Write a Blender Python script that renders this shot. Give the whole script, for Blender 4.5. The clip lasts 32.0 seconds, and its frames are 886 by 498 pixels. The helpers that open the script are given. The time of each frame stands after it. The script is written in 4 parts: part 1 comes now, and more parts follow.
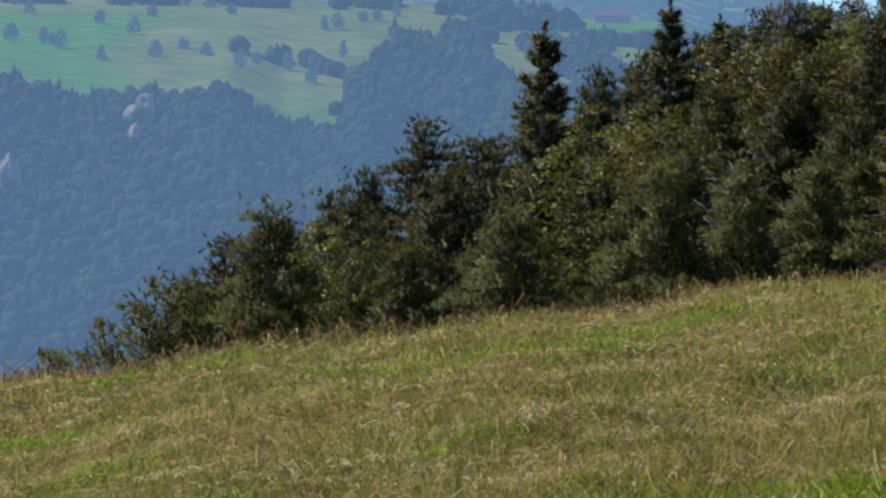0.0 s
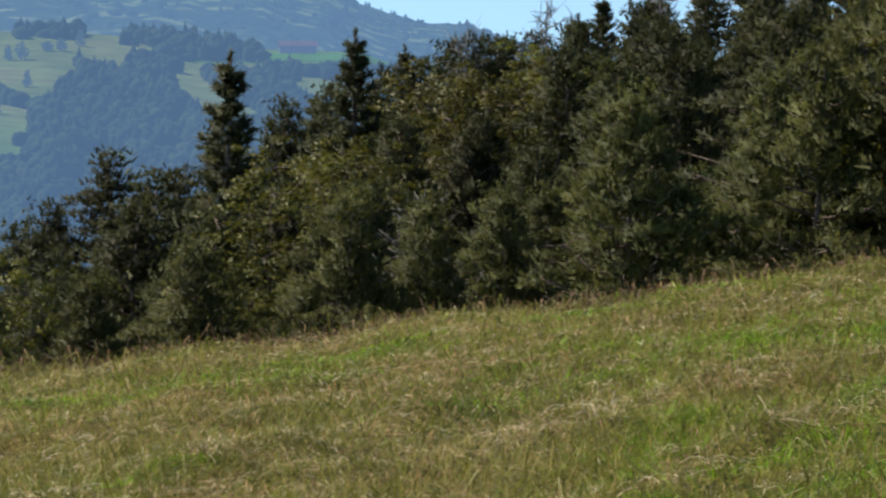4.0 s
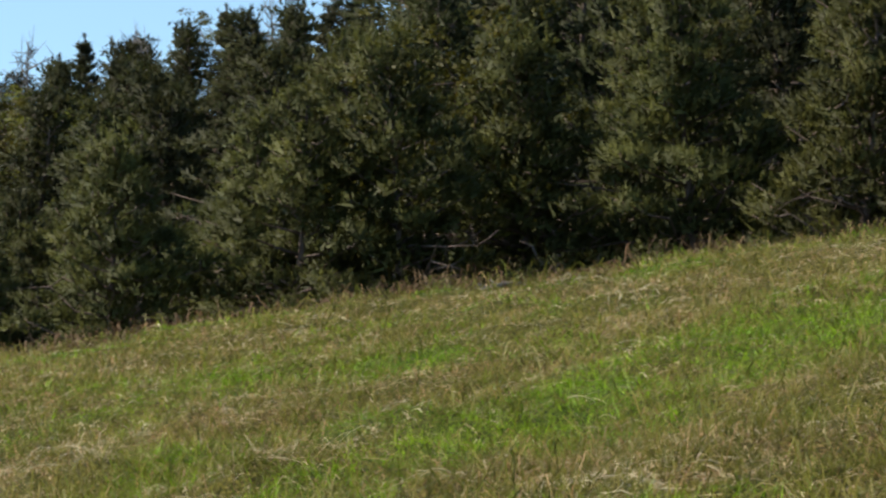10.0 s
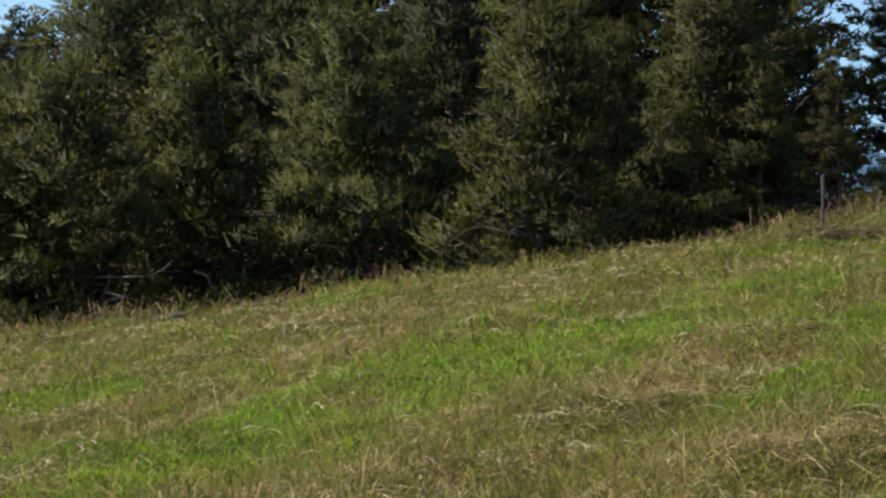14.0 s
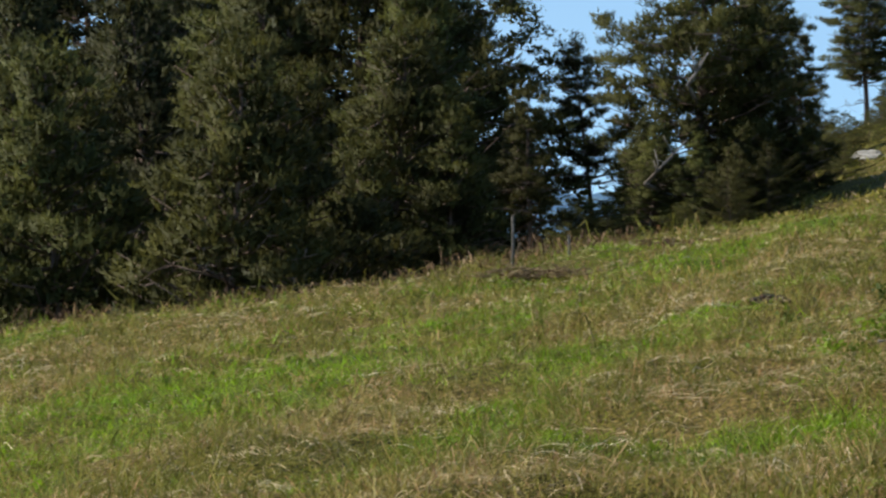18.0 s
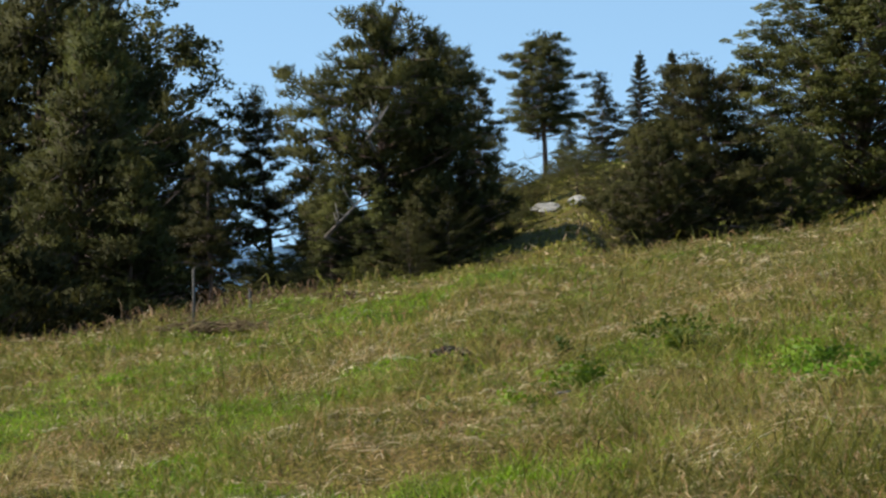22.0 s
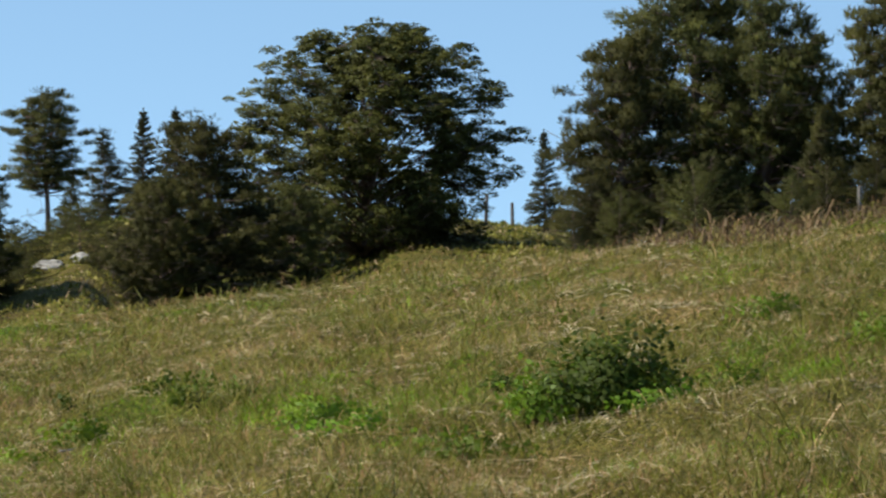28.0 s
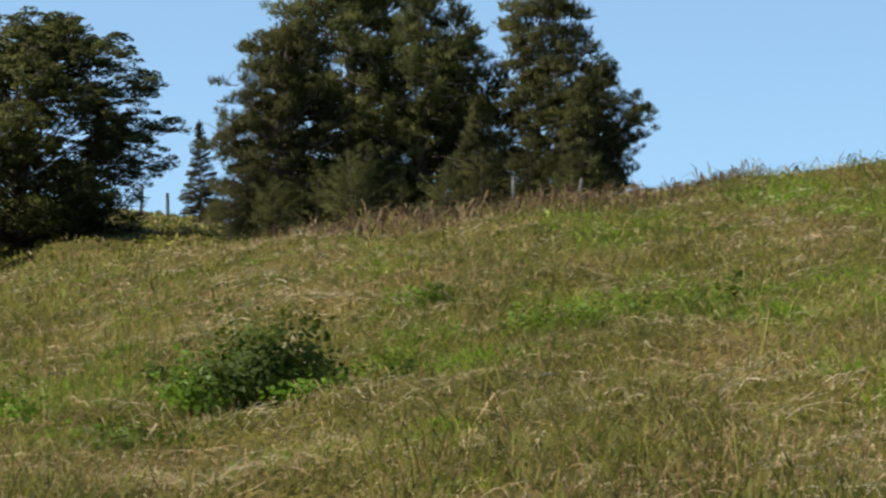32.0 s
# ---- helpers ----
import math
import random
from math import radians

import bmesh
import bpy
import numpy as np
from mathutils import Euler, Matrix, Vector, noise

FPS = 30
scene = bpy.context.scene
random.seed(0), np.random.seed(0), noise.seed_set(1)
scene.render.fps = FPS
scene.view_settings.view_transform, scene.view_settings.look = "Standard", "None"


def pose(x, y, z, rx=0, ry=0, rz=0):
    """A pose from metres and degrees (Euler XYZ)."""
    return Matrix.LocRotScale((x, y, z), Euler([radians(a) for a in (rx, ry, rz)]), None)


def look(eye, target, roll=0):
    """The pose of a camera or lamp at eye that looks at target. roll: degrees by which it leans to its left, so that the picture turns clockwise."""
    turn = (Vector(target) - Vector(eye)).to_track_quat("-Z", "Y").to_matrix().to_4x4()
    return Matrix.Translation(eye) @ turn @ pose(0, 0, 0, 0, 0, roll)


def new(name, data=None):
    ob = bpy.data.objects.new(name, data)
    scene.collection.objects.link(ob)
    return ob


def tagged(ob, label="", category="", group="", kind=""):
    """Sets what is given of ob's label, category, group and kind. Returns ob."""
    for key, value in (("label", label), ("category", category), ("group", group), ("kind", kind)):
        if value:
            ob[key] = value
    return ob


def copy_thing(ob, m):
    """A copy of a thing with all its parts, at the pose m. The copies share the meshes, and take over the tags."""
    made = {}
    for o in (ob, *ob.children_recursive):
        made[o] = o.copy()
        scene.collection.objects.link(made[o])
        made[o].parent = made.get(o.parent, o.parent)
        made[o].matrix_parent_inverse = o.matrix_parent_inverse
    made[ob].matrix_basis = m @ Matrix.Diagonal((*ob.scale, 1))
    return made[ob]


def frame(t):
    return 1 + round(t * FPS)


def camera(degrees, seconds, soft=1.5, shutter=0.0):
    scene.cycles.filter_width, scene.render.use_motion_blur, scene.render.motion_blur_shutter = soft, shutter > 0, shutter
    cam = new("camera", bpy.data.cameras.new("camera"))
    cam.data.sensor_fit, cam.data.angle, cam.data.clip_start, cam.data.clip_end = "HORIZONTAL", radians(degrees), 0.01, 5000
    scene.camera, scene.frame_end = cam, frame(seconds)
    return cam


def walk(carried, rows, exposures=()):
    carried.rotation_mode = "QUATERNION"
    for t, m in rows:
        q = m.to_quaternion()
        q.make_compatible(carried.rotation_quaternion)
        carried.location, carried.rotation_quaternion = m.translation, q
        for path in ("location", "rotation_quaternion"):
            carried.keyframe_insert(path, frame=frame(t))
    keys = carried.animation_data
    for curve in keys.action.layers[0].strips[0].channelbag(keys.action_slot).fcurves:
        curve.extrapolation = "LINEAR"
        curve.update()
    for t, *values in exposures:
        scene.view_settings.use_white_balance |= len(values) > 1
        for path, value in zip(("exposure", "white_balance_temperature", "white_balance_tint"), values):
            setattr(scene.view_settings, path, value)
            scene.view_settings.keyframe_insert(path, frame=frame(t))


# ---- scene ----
# ---- camera: a slow pan from a tripod at eye height ----
EYE = 1.7
cam = camera(13.755, 32.0, soft=2.35, shutter=0.5)
# seconds, azimuth, tilt, lean in degrees
PATH = [
    (0.0, -0.000, -2.560, 0.309), (0.5, 0.566, -2.482, 0.374), (1.0, 1.201, -2.402, 0.369), (1.5, 1.799, -2.328, 0.380), (2.0, 2.458, -2.246, 0.407),
    (2.5, 3.074, -2.186, 0.425), (3.0, 3.710, -2.146, 0.370), (3.5, 4.302, -2.106, 0.347), (5.5, 6.840, -1.864, 0.223), (6.0, 7.514, -1.797, 0.125),
    (6.5, 8.162, -1.741, 0.062), (7.0, 8.859, -1.692, -0.015), (7.5, 9.509, -1.652, -0.050), (8.0, 10.209, -1.615, -0.046), (8.5, 10.876, -1.583, -0.079),
    (9.0, 11.582, -1.541, -0.146), (9.5, 12.235, -1.489, -0.151), (10.0, 12.933, -1.424, -0.146), (10.5, 13.603, -1.371, -0.097), (11.0, 14.316, -1.318, -0.088),
    (11.5, 14.971, -1.272, -0.082), (12.0, 15.635, -1.220, -0.077), (12.5, 16.212, -1.165, -0.115), (13.0, 16.815, -1.101, -0.139), (13.5, 17.381, -1.035, -0.142),
    (14.0, 18.000, -0.965, -0.165), (14.5, 18.588, -0.891, -0.040), (16.5, 21.013, -0.591, 0.134), (17.0, 21.632, -0.504, 0.105), (17.5, 22.207, -0.430, 0.065),
    (18.0, 22.815, -0.352, 0.050), (18.5, 23.384, -0.280, -0.019), (19.0, 24.020, -0.200, -0.028), (19.5, 24.635, -0.112, -0.012), (20.0, 25.315, -0.004, 0.016),
    (20.5, 25.949, 0.104, 0.008), (21.0, 26.595, 0.227, -0.031), (21.5, 27.183, 0.349, -0.050), (22.0, 27.792, 0.473, -0.161), (22.5, 28.350, 0.591, -0.184),
    (23.0, 28.954, 0.710, -0.182), (23.5, 29.522, 0.830, -0.156), (24.0, 30.159, 0.955, -0.117), (24.5, 30.783, 1.070, -0.050), (25.0, 31.461, 1.168, -0.039),
    (25.5, 32.104, 1.237, -0.007), (27.5, 34.822, 1.347, -0.170), (28.0, 35.532, 1.345, -0.187), (28.5, 36.181, 1.324, -0.231), (29.0, 36.875, 1.282, -0.174),
    (29.5, 37.525, 1.233, -0.127), (30.0, 38.230, 1.177, -0.087), (30.5, 38.889, 1.145, -0.054), (31.0, 39.584, 1.132, -0.144), (31.5, 40.225, 1.138, -0.195),
    (32.0, 40.902, 1.171, -0.284),
]
walk(cam, [(t, pose(0, 0, EYE, 90 + tilt, 0, -az) @ pose(0, 0, 0, 0, 0, lean)) for t, az, tilt, lean in PATH],
     exposures=[(0.0, 0.32), (32.0, 0.32)])

# ---- light: clear late-summer day, sun from the left ----
SUN_AZ, SUN_EL = -62.0, 48.0
world = bpy.data.worlds.new("sky")
scene.world = world
world.use_nodes = True
wn = world.node_tree.nodes
sky = wn.new("ShaderNodeTexSky")
sky.sky_type = "NISHITA"
sky.sun_disc = False
sky.sun_elevation = radians(SUN_EL)
sky.sun_rotation = radians(SUN_AZ)
sky.altitude = 1200
sky.air_density = 0.85
sky.dust_density = 0.5
sky.ozone_density = 0.2
wn["Background"].inputs[1].default_value = 0.15
tc = wn.new("ShaderNodeTexCoord")
lift = wn.new("ShaderNodeVectorMath")
lift.operation = "ADD"
lift.inputs[1].default_value = (0, 0, 0.15)
norm = wn.new("ShaderNodeVectorMath")
norm.operation = "NORMALIZE"
wl = world.node_tree.links
wl.new(tc.outputs["Generated"], lift.inputs[0])
wl.new(lift.outputs[0], norm.inputs[0])
wl.new(norm.outputs[0], sky.inputs["Vector"])
clear = wn.new("ShaderNodeMix")
clear.data_type, clear.blend_type = "RGBA", "MULTIPLY"
clear.inputs["Factor"].default_value = 1.0
clear.inputs["B"].default_value = (1.0, 1.12, 1.06, 1)
wl.new(sky.outputs[0], clear.inputs["A"])
wl.new(clear.outputs["Result"], wn["Background"].inputs[0])
sun = new("sun", bpy.data.lights.new("sun", "SUN"))
sun.data.energy = 4.4
sun.data.angle = radians(0.5)
sun.data.color = (1.0, 0.92, 0.78)
sd = Vector((math.sin(radians(SUN_AZ)) * math.cos(radians(SUN_EL)), math.cos(radians(SUN_AZ)) * math.cos(radians(SUN_EL)), math.sin(radians(SUN_EL))))
sun.matrix_basis = look(sd * 50, (0, 0, 0))

# ---- materials ----


def ramp(nt, stops):
    r = nt.nodes.new("ShaderNodeValToRGB")
    el = r.color_ramp.elements
    while len(el) < len(stops):
        el.new(0.5)
    for e, (p, c) in zip(el, stops):
        e.position, e.color = p, (*c, 1)
    return r


def mat_base(name, rough):
    m = bpy.data.materials.new(name)
    m.use_nodes = True
    b = m.node_tree.nodes["Principled BSDF"]
    b.inputs["Roughness"].default_value = rough
    b.inputs["Specular IOR Level"].default_value = 0.12
    return m, m.node_tree, b


def world_noise(nt, scale, detail=3.0, stretch=(1, 1, 1)):
    g = nt.nodes.new("ShaderNodeNewGeometry")
    mp = nt.nodes.new("ShaderNodeMapping")
    mp.inputs["Scale"].default_value = stretch
    n = nt.nodes.new("ShaderNodeTexNoise")
    n.inputs["Scale"].default_value = scale
    n.inputs["Detail"].default_value = detail
    nt.links.new(g.outputs["Position"], mp.inputs["Vector"])
    nt.links.new(mp.outputs["Vector"], n.inputs["Vector"])
    return n


def mixed(nt, fac, a, b, mode="MIX"):
    mx = nt.nodes.new("ShaderNodeMix")
    mx.data_type, mx.blend_type = "RGBA", mode
    for sock, v in ((mx.inputs["Factor"], fac), (mx.inputs["A"], a), (mx.inputs["B"], b)):
        if isinstance(v, (int, float)):
            sock.default_value = v
        elif isinstance(v, tuple):
            sock.default_value = (*v, 1)
        else:
            nt.links.new(v, sock)
    return mx.outputs["Result"]


def leaf_mat(name, dark, mid, light, trans=0.35, patch=0.5, rough=0.6):
    """Foliage: colour varies by leaf, by clump and by plant; some light comes through."""
    m, nt, b = mat_base(name, rough)
    g = nt.nodes.new("ShaderNodeNewGeometry")
    r = ramp(nt, [(0.0, dark), (0.5, mid), (1.0, light)])
    clump = 0.55 if patch < 1.0 else 0.82
    nt.links.new(g.outputs["Random Per Island"], r.inputs[0])
    n = world_noise(nt, patch, 4.0)
    col = mixed(nt, clump, r.outputs[0], ramp_from(nt, n.outputs["Fac"], [(0.35, dark), (0.52, mid), (0.68, light)]))
    oi = nt.nodes.new("ShaderNodeObjectInfo")
    hs = nt.nodes.new("ShaderNodeHueSaturation")
    mr = nt.nodes.new("ShaderNodeMapRange")
    mr.inputs["To Min"].default_value, mr.inputs["To Max"].default_value = 0.76, 1.28
    nt.links.new(oi.outputs["Random"], mr.inputs["Value"])
    nt.links.new(mr.outputs[0], hs.inputs["Value"])
    mr2 = nt.nodes.new("ShaderNodeMapRange")
    mr2.inputs["To Min"].default_value, mr2.inputs["To Max"].default_value = 0.480, 0.508
    nt.links.new(oi.outputs["Random"], mr2.inputs["Value"])
    nt.links.new(mr2.outputs[0], hs.inputs["Hue"])
    nt.links.new(col, hs.inputs["Color"])
    nt.links.new(hs.outputs[0], b.inputs["Base Color"])
    t = nt.nodes.new("ShaderNodeBsdfTranslucent")
    nt.links.new(hs.outputs[0], t.inputs["Color"])
    thin = nt.nodes.new("ShaderNodeMixShader")
    thin.inputs[0].default_value = trans
    both = nt.nodes.new("ShaderNodeAddShader")
    nt.links.new(t.outputs[0], thin.inputs[2])
    nt.links.new(b.outputs[0], both.inputs[0])
    nt.links.new(thin.outputs[0], both.inputs[1])
    nt.links.new(both.outputs[0], nt.nodes["Material Output"].inputs[0])
    return m


def ramp_from(nt, sock, stops):
    r = ramp(nt, stops)
    nt.links.new(sock, r.inputs[0])
    return r.outputs[0]


def rough_mat(name, stops, scale, rough=0.85, fine=30.0, bump=0.3, stretch=(1, 1, 1), dist=0.02):
    """Bark, wood, stone and soil: two scales of noise and a fine relief."""
    m, nt, b = mat_base(name, rough)
    n1 = world_noise(nt, scale, 4.0, stretch)
    n2 = world_noise(nt, fine, 3.0, stretch)
    c1 = ramp_from(nt, n1.outputs["Fac"], stops)
    c2 = ramp_from(nt, n2.outputs["Fac"], [(0.3, (0.55, 0.55, 0.55)), (0.7, (1.15, 1.15, 1.15))])
    nt.links.new(mixed(nt, 0.8, c1, c2, "MULTIPLY"), b.inputs["Base Color"])
    bp = nt.nodes.new("ShaderNodeBump")
    bp.inputs["Strength"].default_value, bp.inputs["Distance"].default_value = bump, dist
    nt.links.new(n2.outputs["Fac"], bp.inputs["Height"])
    nt.links.new(bp.outputs[0], b.inputs["Normal"])
    return m


def turf_mat():
    """Thatch and moss under the grass: straw-brown where it is dry, green where the turf is lush."""
    m, nt, b = mat_base("pasture_turf", 0.9)
    dry = ramp_from(nt, world_noise(nt, 0.6, 4.0).outputs["Fac"], [(0.3, (0.078, 0.078, 0.012)), (0.5, (0.122, 0.104, 0.022)), (0.7, (0.20, 0.138, 0.052))])
    green = ramp_from(nt, world_noise(nt, 1.1, 3.0).outputs["Fac"], [(0.3, (0.062, 0.10, 0.007)), (0.7, (0.125, 0.165, 0.014))])
    at_ = nt.nodes.new("ShaderNodeAttribute")
    at_.attribute_name = "lush"
    col = mixed(nt, at_.outputs["Fac"], dry, green)
    grain = world_noise(nt, 34.0, 5.0)
    tufty = ramp_from(nt, grain.outputs["Fac"], [(0.38, (0.2, 0.21, 0.18)), (0.5, (0.72, 0.72, 0.66)), (0.64, (1.5, 1.45, 1.35))])
    nt.links.new(mixed(nt, 0.9, col, tufty, "MULTIPLY"), b.inputs["Base Color"])
    bp = nt.nodes.new("ShaderNodeBump")
    bp.inputs["Strength"].default_value, bp.inputs["Distance"].default_value = 0.7, 0.04
    nt.links.new(grain.outputs["Fac"], bp.inputs["Height"])
    nt.links.new(bp.outputs[0], b.inputs["Normal"])
    return m


def far_mat(name, stops, scale, haze_mix, fine=0.05, glow=(0.103, 0.188, 0.338), single=False, meadow=None):
    """Far country: its own colours, with blue haze painted in as a glow of the surface."""
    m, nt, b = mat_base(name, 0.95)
    n1 = world_noise(nt, scale, 5.0)
    c = ramp_from(nt, n1.outputs["Fac"], stops)
    if single:
        # every treetop has a green of its own
        g = nt.nodes.new("ShaderNodeNewGeometry")
        c = mixed(nt, 0.6, c, ramp_from(nt, g.outputs["Random Per Island"], stops))
    if meadow:
        at_ = nt.nodes.new("ShaderNodeAttribute")
        at_.attribute_name = "meadow"
        c = mixed(nt, at_.outputs["Fac"], c, meadow)
    n2 = world_noise(nt, fine, 4.0)
    c2 = ramp_from(nt, n2.outputs["Fac"], [(0.3, (0.6, 0.6, 0.6)), (0.7, (1.2, 1.2, 1.2))])
    nt.links.new(mixed(nt, 0.7, c, c2, "MULTIPLY"), b.inputs["Base Color"])
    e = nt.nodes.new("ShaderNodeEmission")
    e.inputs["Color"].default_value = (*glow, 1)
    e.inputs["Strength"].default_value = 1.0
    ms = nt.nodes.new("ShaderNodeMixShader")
    ms.inputs[0].default_value = haze_mix
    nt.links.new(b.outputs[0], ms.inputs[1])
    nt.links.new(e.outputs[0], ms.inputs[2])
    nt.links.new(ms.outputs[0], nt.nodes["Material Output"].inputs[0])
    return m


M_GROUND = turf_mat()
M_GREEN = leaf_mat("green_grass", (0.057, 0.076, 0.009), (0.132, 0.131, 0.022), (0.258, 0.212, 0.072), 0.75, 0.5, 0.5)
M_LUSH = leaf_mat("lush_grass", (0.064, 0.125, 0.006), (0.132, 0.218, 0.010), (0.215, 0.305, 0.02), 0.75, 0.6, 0.5)
M_STRAW = leaf_mat("dry_grass", (0.27, 0.175, 0.085), (0.43, 0.33, 0.19), (0.68, 0.59, 0.43), 0.65, 0.8, 0.6)
M_BENT = leaf_mat("ripe_grass", (0.19, 0.105, 0.045), (0.33, 0.20, 0.10), (0.52, 0.36, 0.20), 0.6, 0.8, 0.6)
M_WEED = leaf_mat("dead_stems", (0.09, 0.06, 0.035), (0.16, 0.11, 0.06), (0.26, 0.20, 0.11), 0.3, 1.2, 0.8)
M_PINE = leaf_mat("pine_needles", (0.028, 0.031, 0.009), (0.047, 0.050, 0.014), (0.083, 0.086, 0.022), 0.70, 1.1, 0.6)
M_DARK_NEEDLES = leaf_mat("dark_needles", (0.020, 0.023, 0.008), (0.031, 0.034, 0.012), (0.051, 0.054, 0.018), 0.65, 1.1, 0.6)
M_BEECH = leaf_mat("beech_leaves", (0.029, 0.032, 0.007), (0.049, 0.051, 0.011), (0.084, 0.084, 0.018), 0.45, 1.1, 0.5)
M_LIGHT = leaf_mat("yellowing_leaves", (0.042, 0.046, 0.005), (0.066, 0.067, 0.008), (0.10, 0.097, 0.011), 0.5, 1.1, 0.5)
M_SHRUB = leaf_mat("shrub_leaves", (0.022, 0.042, 0.004), (0.046, 0.076, 0.007), (0.090, 0.130, 0.013), 0.6, 1.5, 0.6)
M_NETTLE = leaf_mat("weed_leaves", (0.05, 0.095, 0.007), (0.085, 0.15, 0.010), (0.14, 0.21, 0.018), 0.6, 1.5, 0.5)
M_BARK = rough_mat("pine_bark", [(0.3, (0.10, 0.070, 0.055)), (0.55, (0.19, 0.138, 0.112)), (0.75, (0.33, 0.25, 0.21))], 2.0, fine=14.0, bump=0.8, stretch=(1, 1, 0.35))
M_DEAD = rough_mat("bleached_wood", [(0.3, (0.17, 0.145, 0.12)), (0.6, (0.31, 0.28, 0.25)), (0.8, (0.48, 0.45, 0.41))], 3.0, fine=30.0, bump=0.4)
M_POST = rough_mat("grey_post_wood", [(0.3, (0.10, 0.085, 0.07)), (0.7, (0.22, 0.2, 0.18))], 4.0, fine=40.0, bump=0.4)
M_DUNG = rough_mat("dry_dung", [(0.3, (0.025, 0.018, 0.012)), (0.7, (0.06, 0.045, 0.03))], 9.0, fine=60.0, bump=0.6)
M_STONE = rough_mat("limestone", [(0.3, (0.26, 0.25, 0.22)), (0.6, (0.42, 0.41, 0.38)), (0.8, (0.55, 0.54, 0.5))], 2.5, fine=18.0, bump=0.6)

# ---- mesh helpers ----


def tri_mesh(name, v, f, material, smooth=False, normals=None):
    """A mesh of triangles from arrays of vertices and faces."""
    me = bpy.data.meshes.new(name)
    v, f = np.asarray(v, dtype=np.float32), np.asarray(f, dtype=np.int32)
    k = f.shape[1]
    me.vertices.add(len(v))
    me.vertices.foreach_set("co", v.ravel())
    me.loops.add(f.size)
    me.loops.foreach_set("vertex_index", f.ravel())
    me.polygons.add(len(f))
    me.polygons.foreach_set("loop_start", np.arange(0, f.size, k, dtype=np.int32))
    me.polygons.foreach_set("use_smooth", np.full(len(f), smooth, dtype=bool))
    me.materials.append(material)
    me.update(calc_edges=True)
    me.validate()
    if normals is not None:
        nd = me.attributes.new("custom_normal", "FLOAT_VECTOR", "POINT").data
        nd.foreach_set("vector", np.asarray(normals, dtype=np.float32).ravel())
    return me


def unit(a):
    return a / (np.linalg.norm(a, axis=-1, keepdims=True) + 1e-9)


def piece(name, mesh, parent=None, label=""):
    ob = new(name, mesh)
    if parent is not None:
        ob.parent = parent
    return tagged(ob, label) if label else ob


def sstep(a, b, x):
    t = np.clip((np.asarray(x, dtype=float) - a) / (b - a), 0, 1)
    return t * t * (3 - 2 * t)


def tubes(paths, sides=6):
    """Tapered round limbs: each path is a list of points with a radius each. One vertex and one face array."""
    vs, fs, base = [], [], 0
    ang = np.arange(sides) * 2 * np.pi / sides
    for pts, rad in paths:
        pts, rad = np.asarray(pts, float), np.asarray(rad, float)
        n = len(pts)
        tan = np.gradient(pts, axis=0)
        tan /= np.linalg.norm(tan, axis=1)[:, None] + 1e-9
        ref = np.where(np.abs(tan[:, 2:3]) > 0.9, np.array([[1.0, 0, 0]]), np.array([[0, 0, 1.0]]))
        a = np.cross(tan, ref)
        a /= np.linalg.norm(a, axis=1)[:, None] + 1e-9
        b = np.cross(tan, a)
        ring = pts[:, None, :] + rad[:, None, None] * (np.cos(ang)[None, :, None] * a[:, None, :] + np.sin(ang)[None, :, None] * b[:, None, :])
        vs.append(ring.reshape(-1, 3))
        for i in range(n - 1):
            for j in range(sides):
                p, q = base + i * sides + j, base + i * sides + (j + 1) % sides
                fs.append((p, q, q + sides))
                fs.append((p, q + sides, p + sides))
        for end in (0, n - 1):
            o = base + end * sides
            fs += [(o, o + j, o + j + 1) if end else (o, o + j + 1, o + j) for j in range(1, sides - 1)]
        base += n * sides
    return np.concatenate(vs), np.array(fs)


def blades(pos, way, length, width, out, rng):
    """Pointed flat blades from pos along way, a triangle each, that face the way out and are shaded as parts of their clump."""
    n = len(pos)
    side = unit(np.cross(way, unit(out) + 0.5 * rng.normal(size=(n, 3))))
    v = np.empty((n, 3, 3))
    v[:, 0] = pos - side * (width / 2)[:, None]
    v[:, 1] = pos + side * (width / 2)[:, None]
    v[:, 2] = pos + way * length[:, None]
    g = np.cross(v[:, 1] - v[:, 0], v[:, 2] - v[:, 0])
    back = (g * out).sum(1) < 0
    v[back] = v[back][:, [1, 0, 2]]
    nrm = unit(unit(out) + 0.22 * rng.normal(size=(n, 3)))
    return v.reshape(-1, 3), np.arange(3 * n).reshape(-1, 3), np.repeat(nrm, 3, axis=0)


def leaves(pos, way, length, width, out, rng):
    """Leaf-shaped flat rhombs, two triangles each."""
    n = len(pos)
    side = unit(np.cross(way, unit(out) + 0.5 * rng.normal(size=(n, 3))))
    v = np.empty((n, 4, 3))
    mid = pos + way * (length * 0.45)[:, None]
    v[:, 0] = pos
    v[:, 1] = mid + side * (width / 2)[:, None]
    v[:, 2] = pos + way * length[:, None]
    v[:, 3] = mid - side * (width / 2)[:, None]
    g = np.cross(v[:, 1] - v[:, 0], v[:, 2] - v[:, 0])
    back = (g * out).sum(1) < 0
    v[back] = v[back][:, [0, 3, 2, 1]]
    i = np.arange(n)[:, None] * 4
    f = np.concatenate([i + np.array([[0, 1, 2]]), i + np.array([[0, 2, 3]])])
    nrm = unit(unit(out) + 0.22 * rng.normal(size=(n, 3)))
    return v.reshape(-1, 3), f, np.repeat(nrm, 4, axis=0)


# ---- where the turf is lush ----


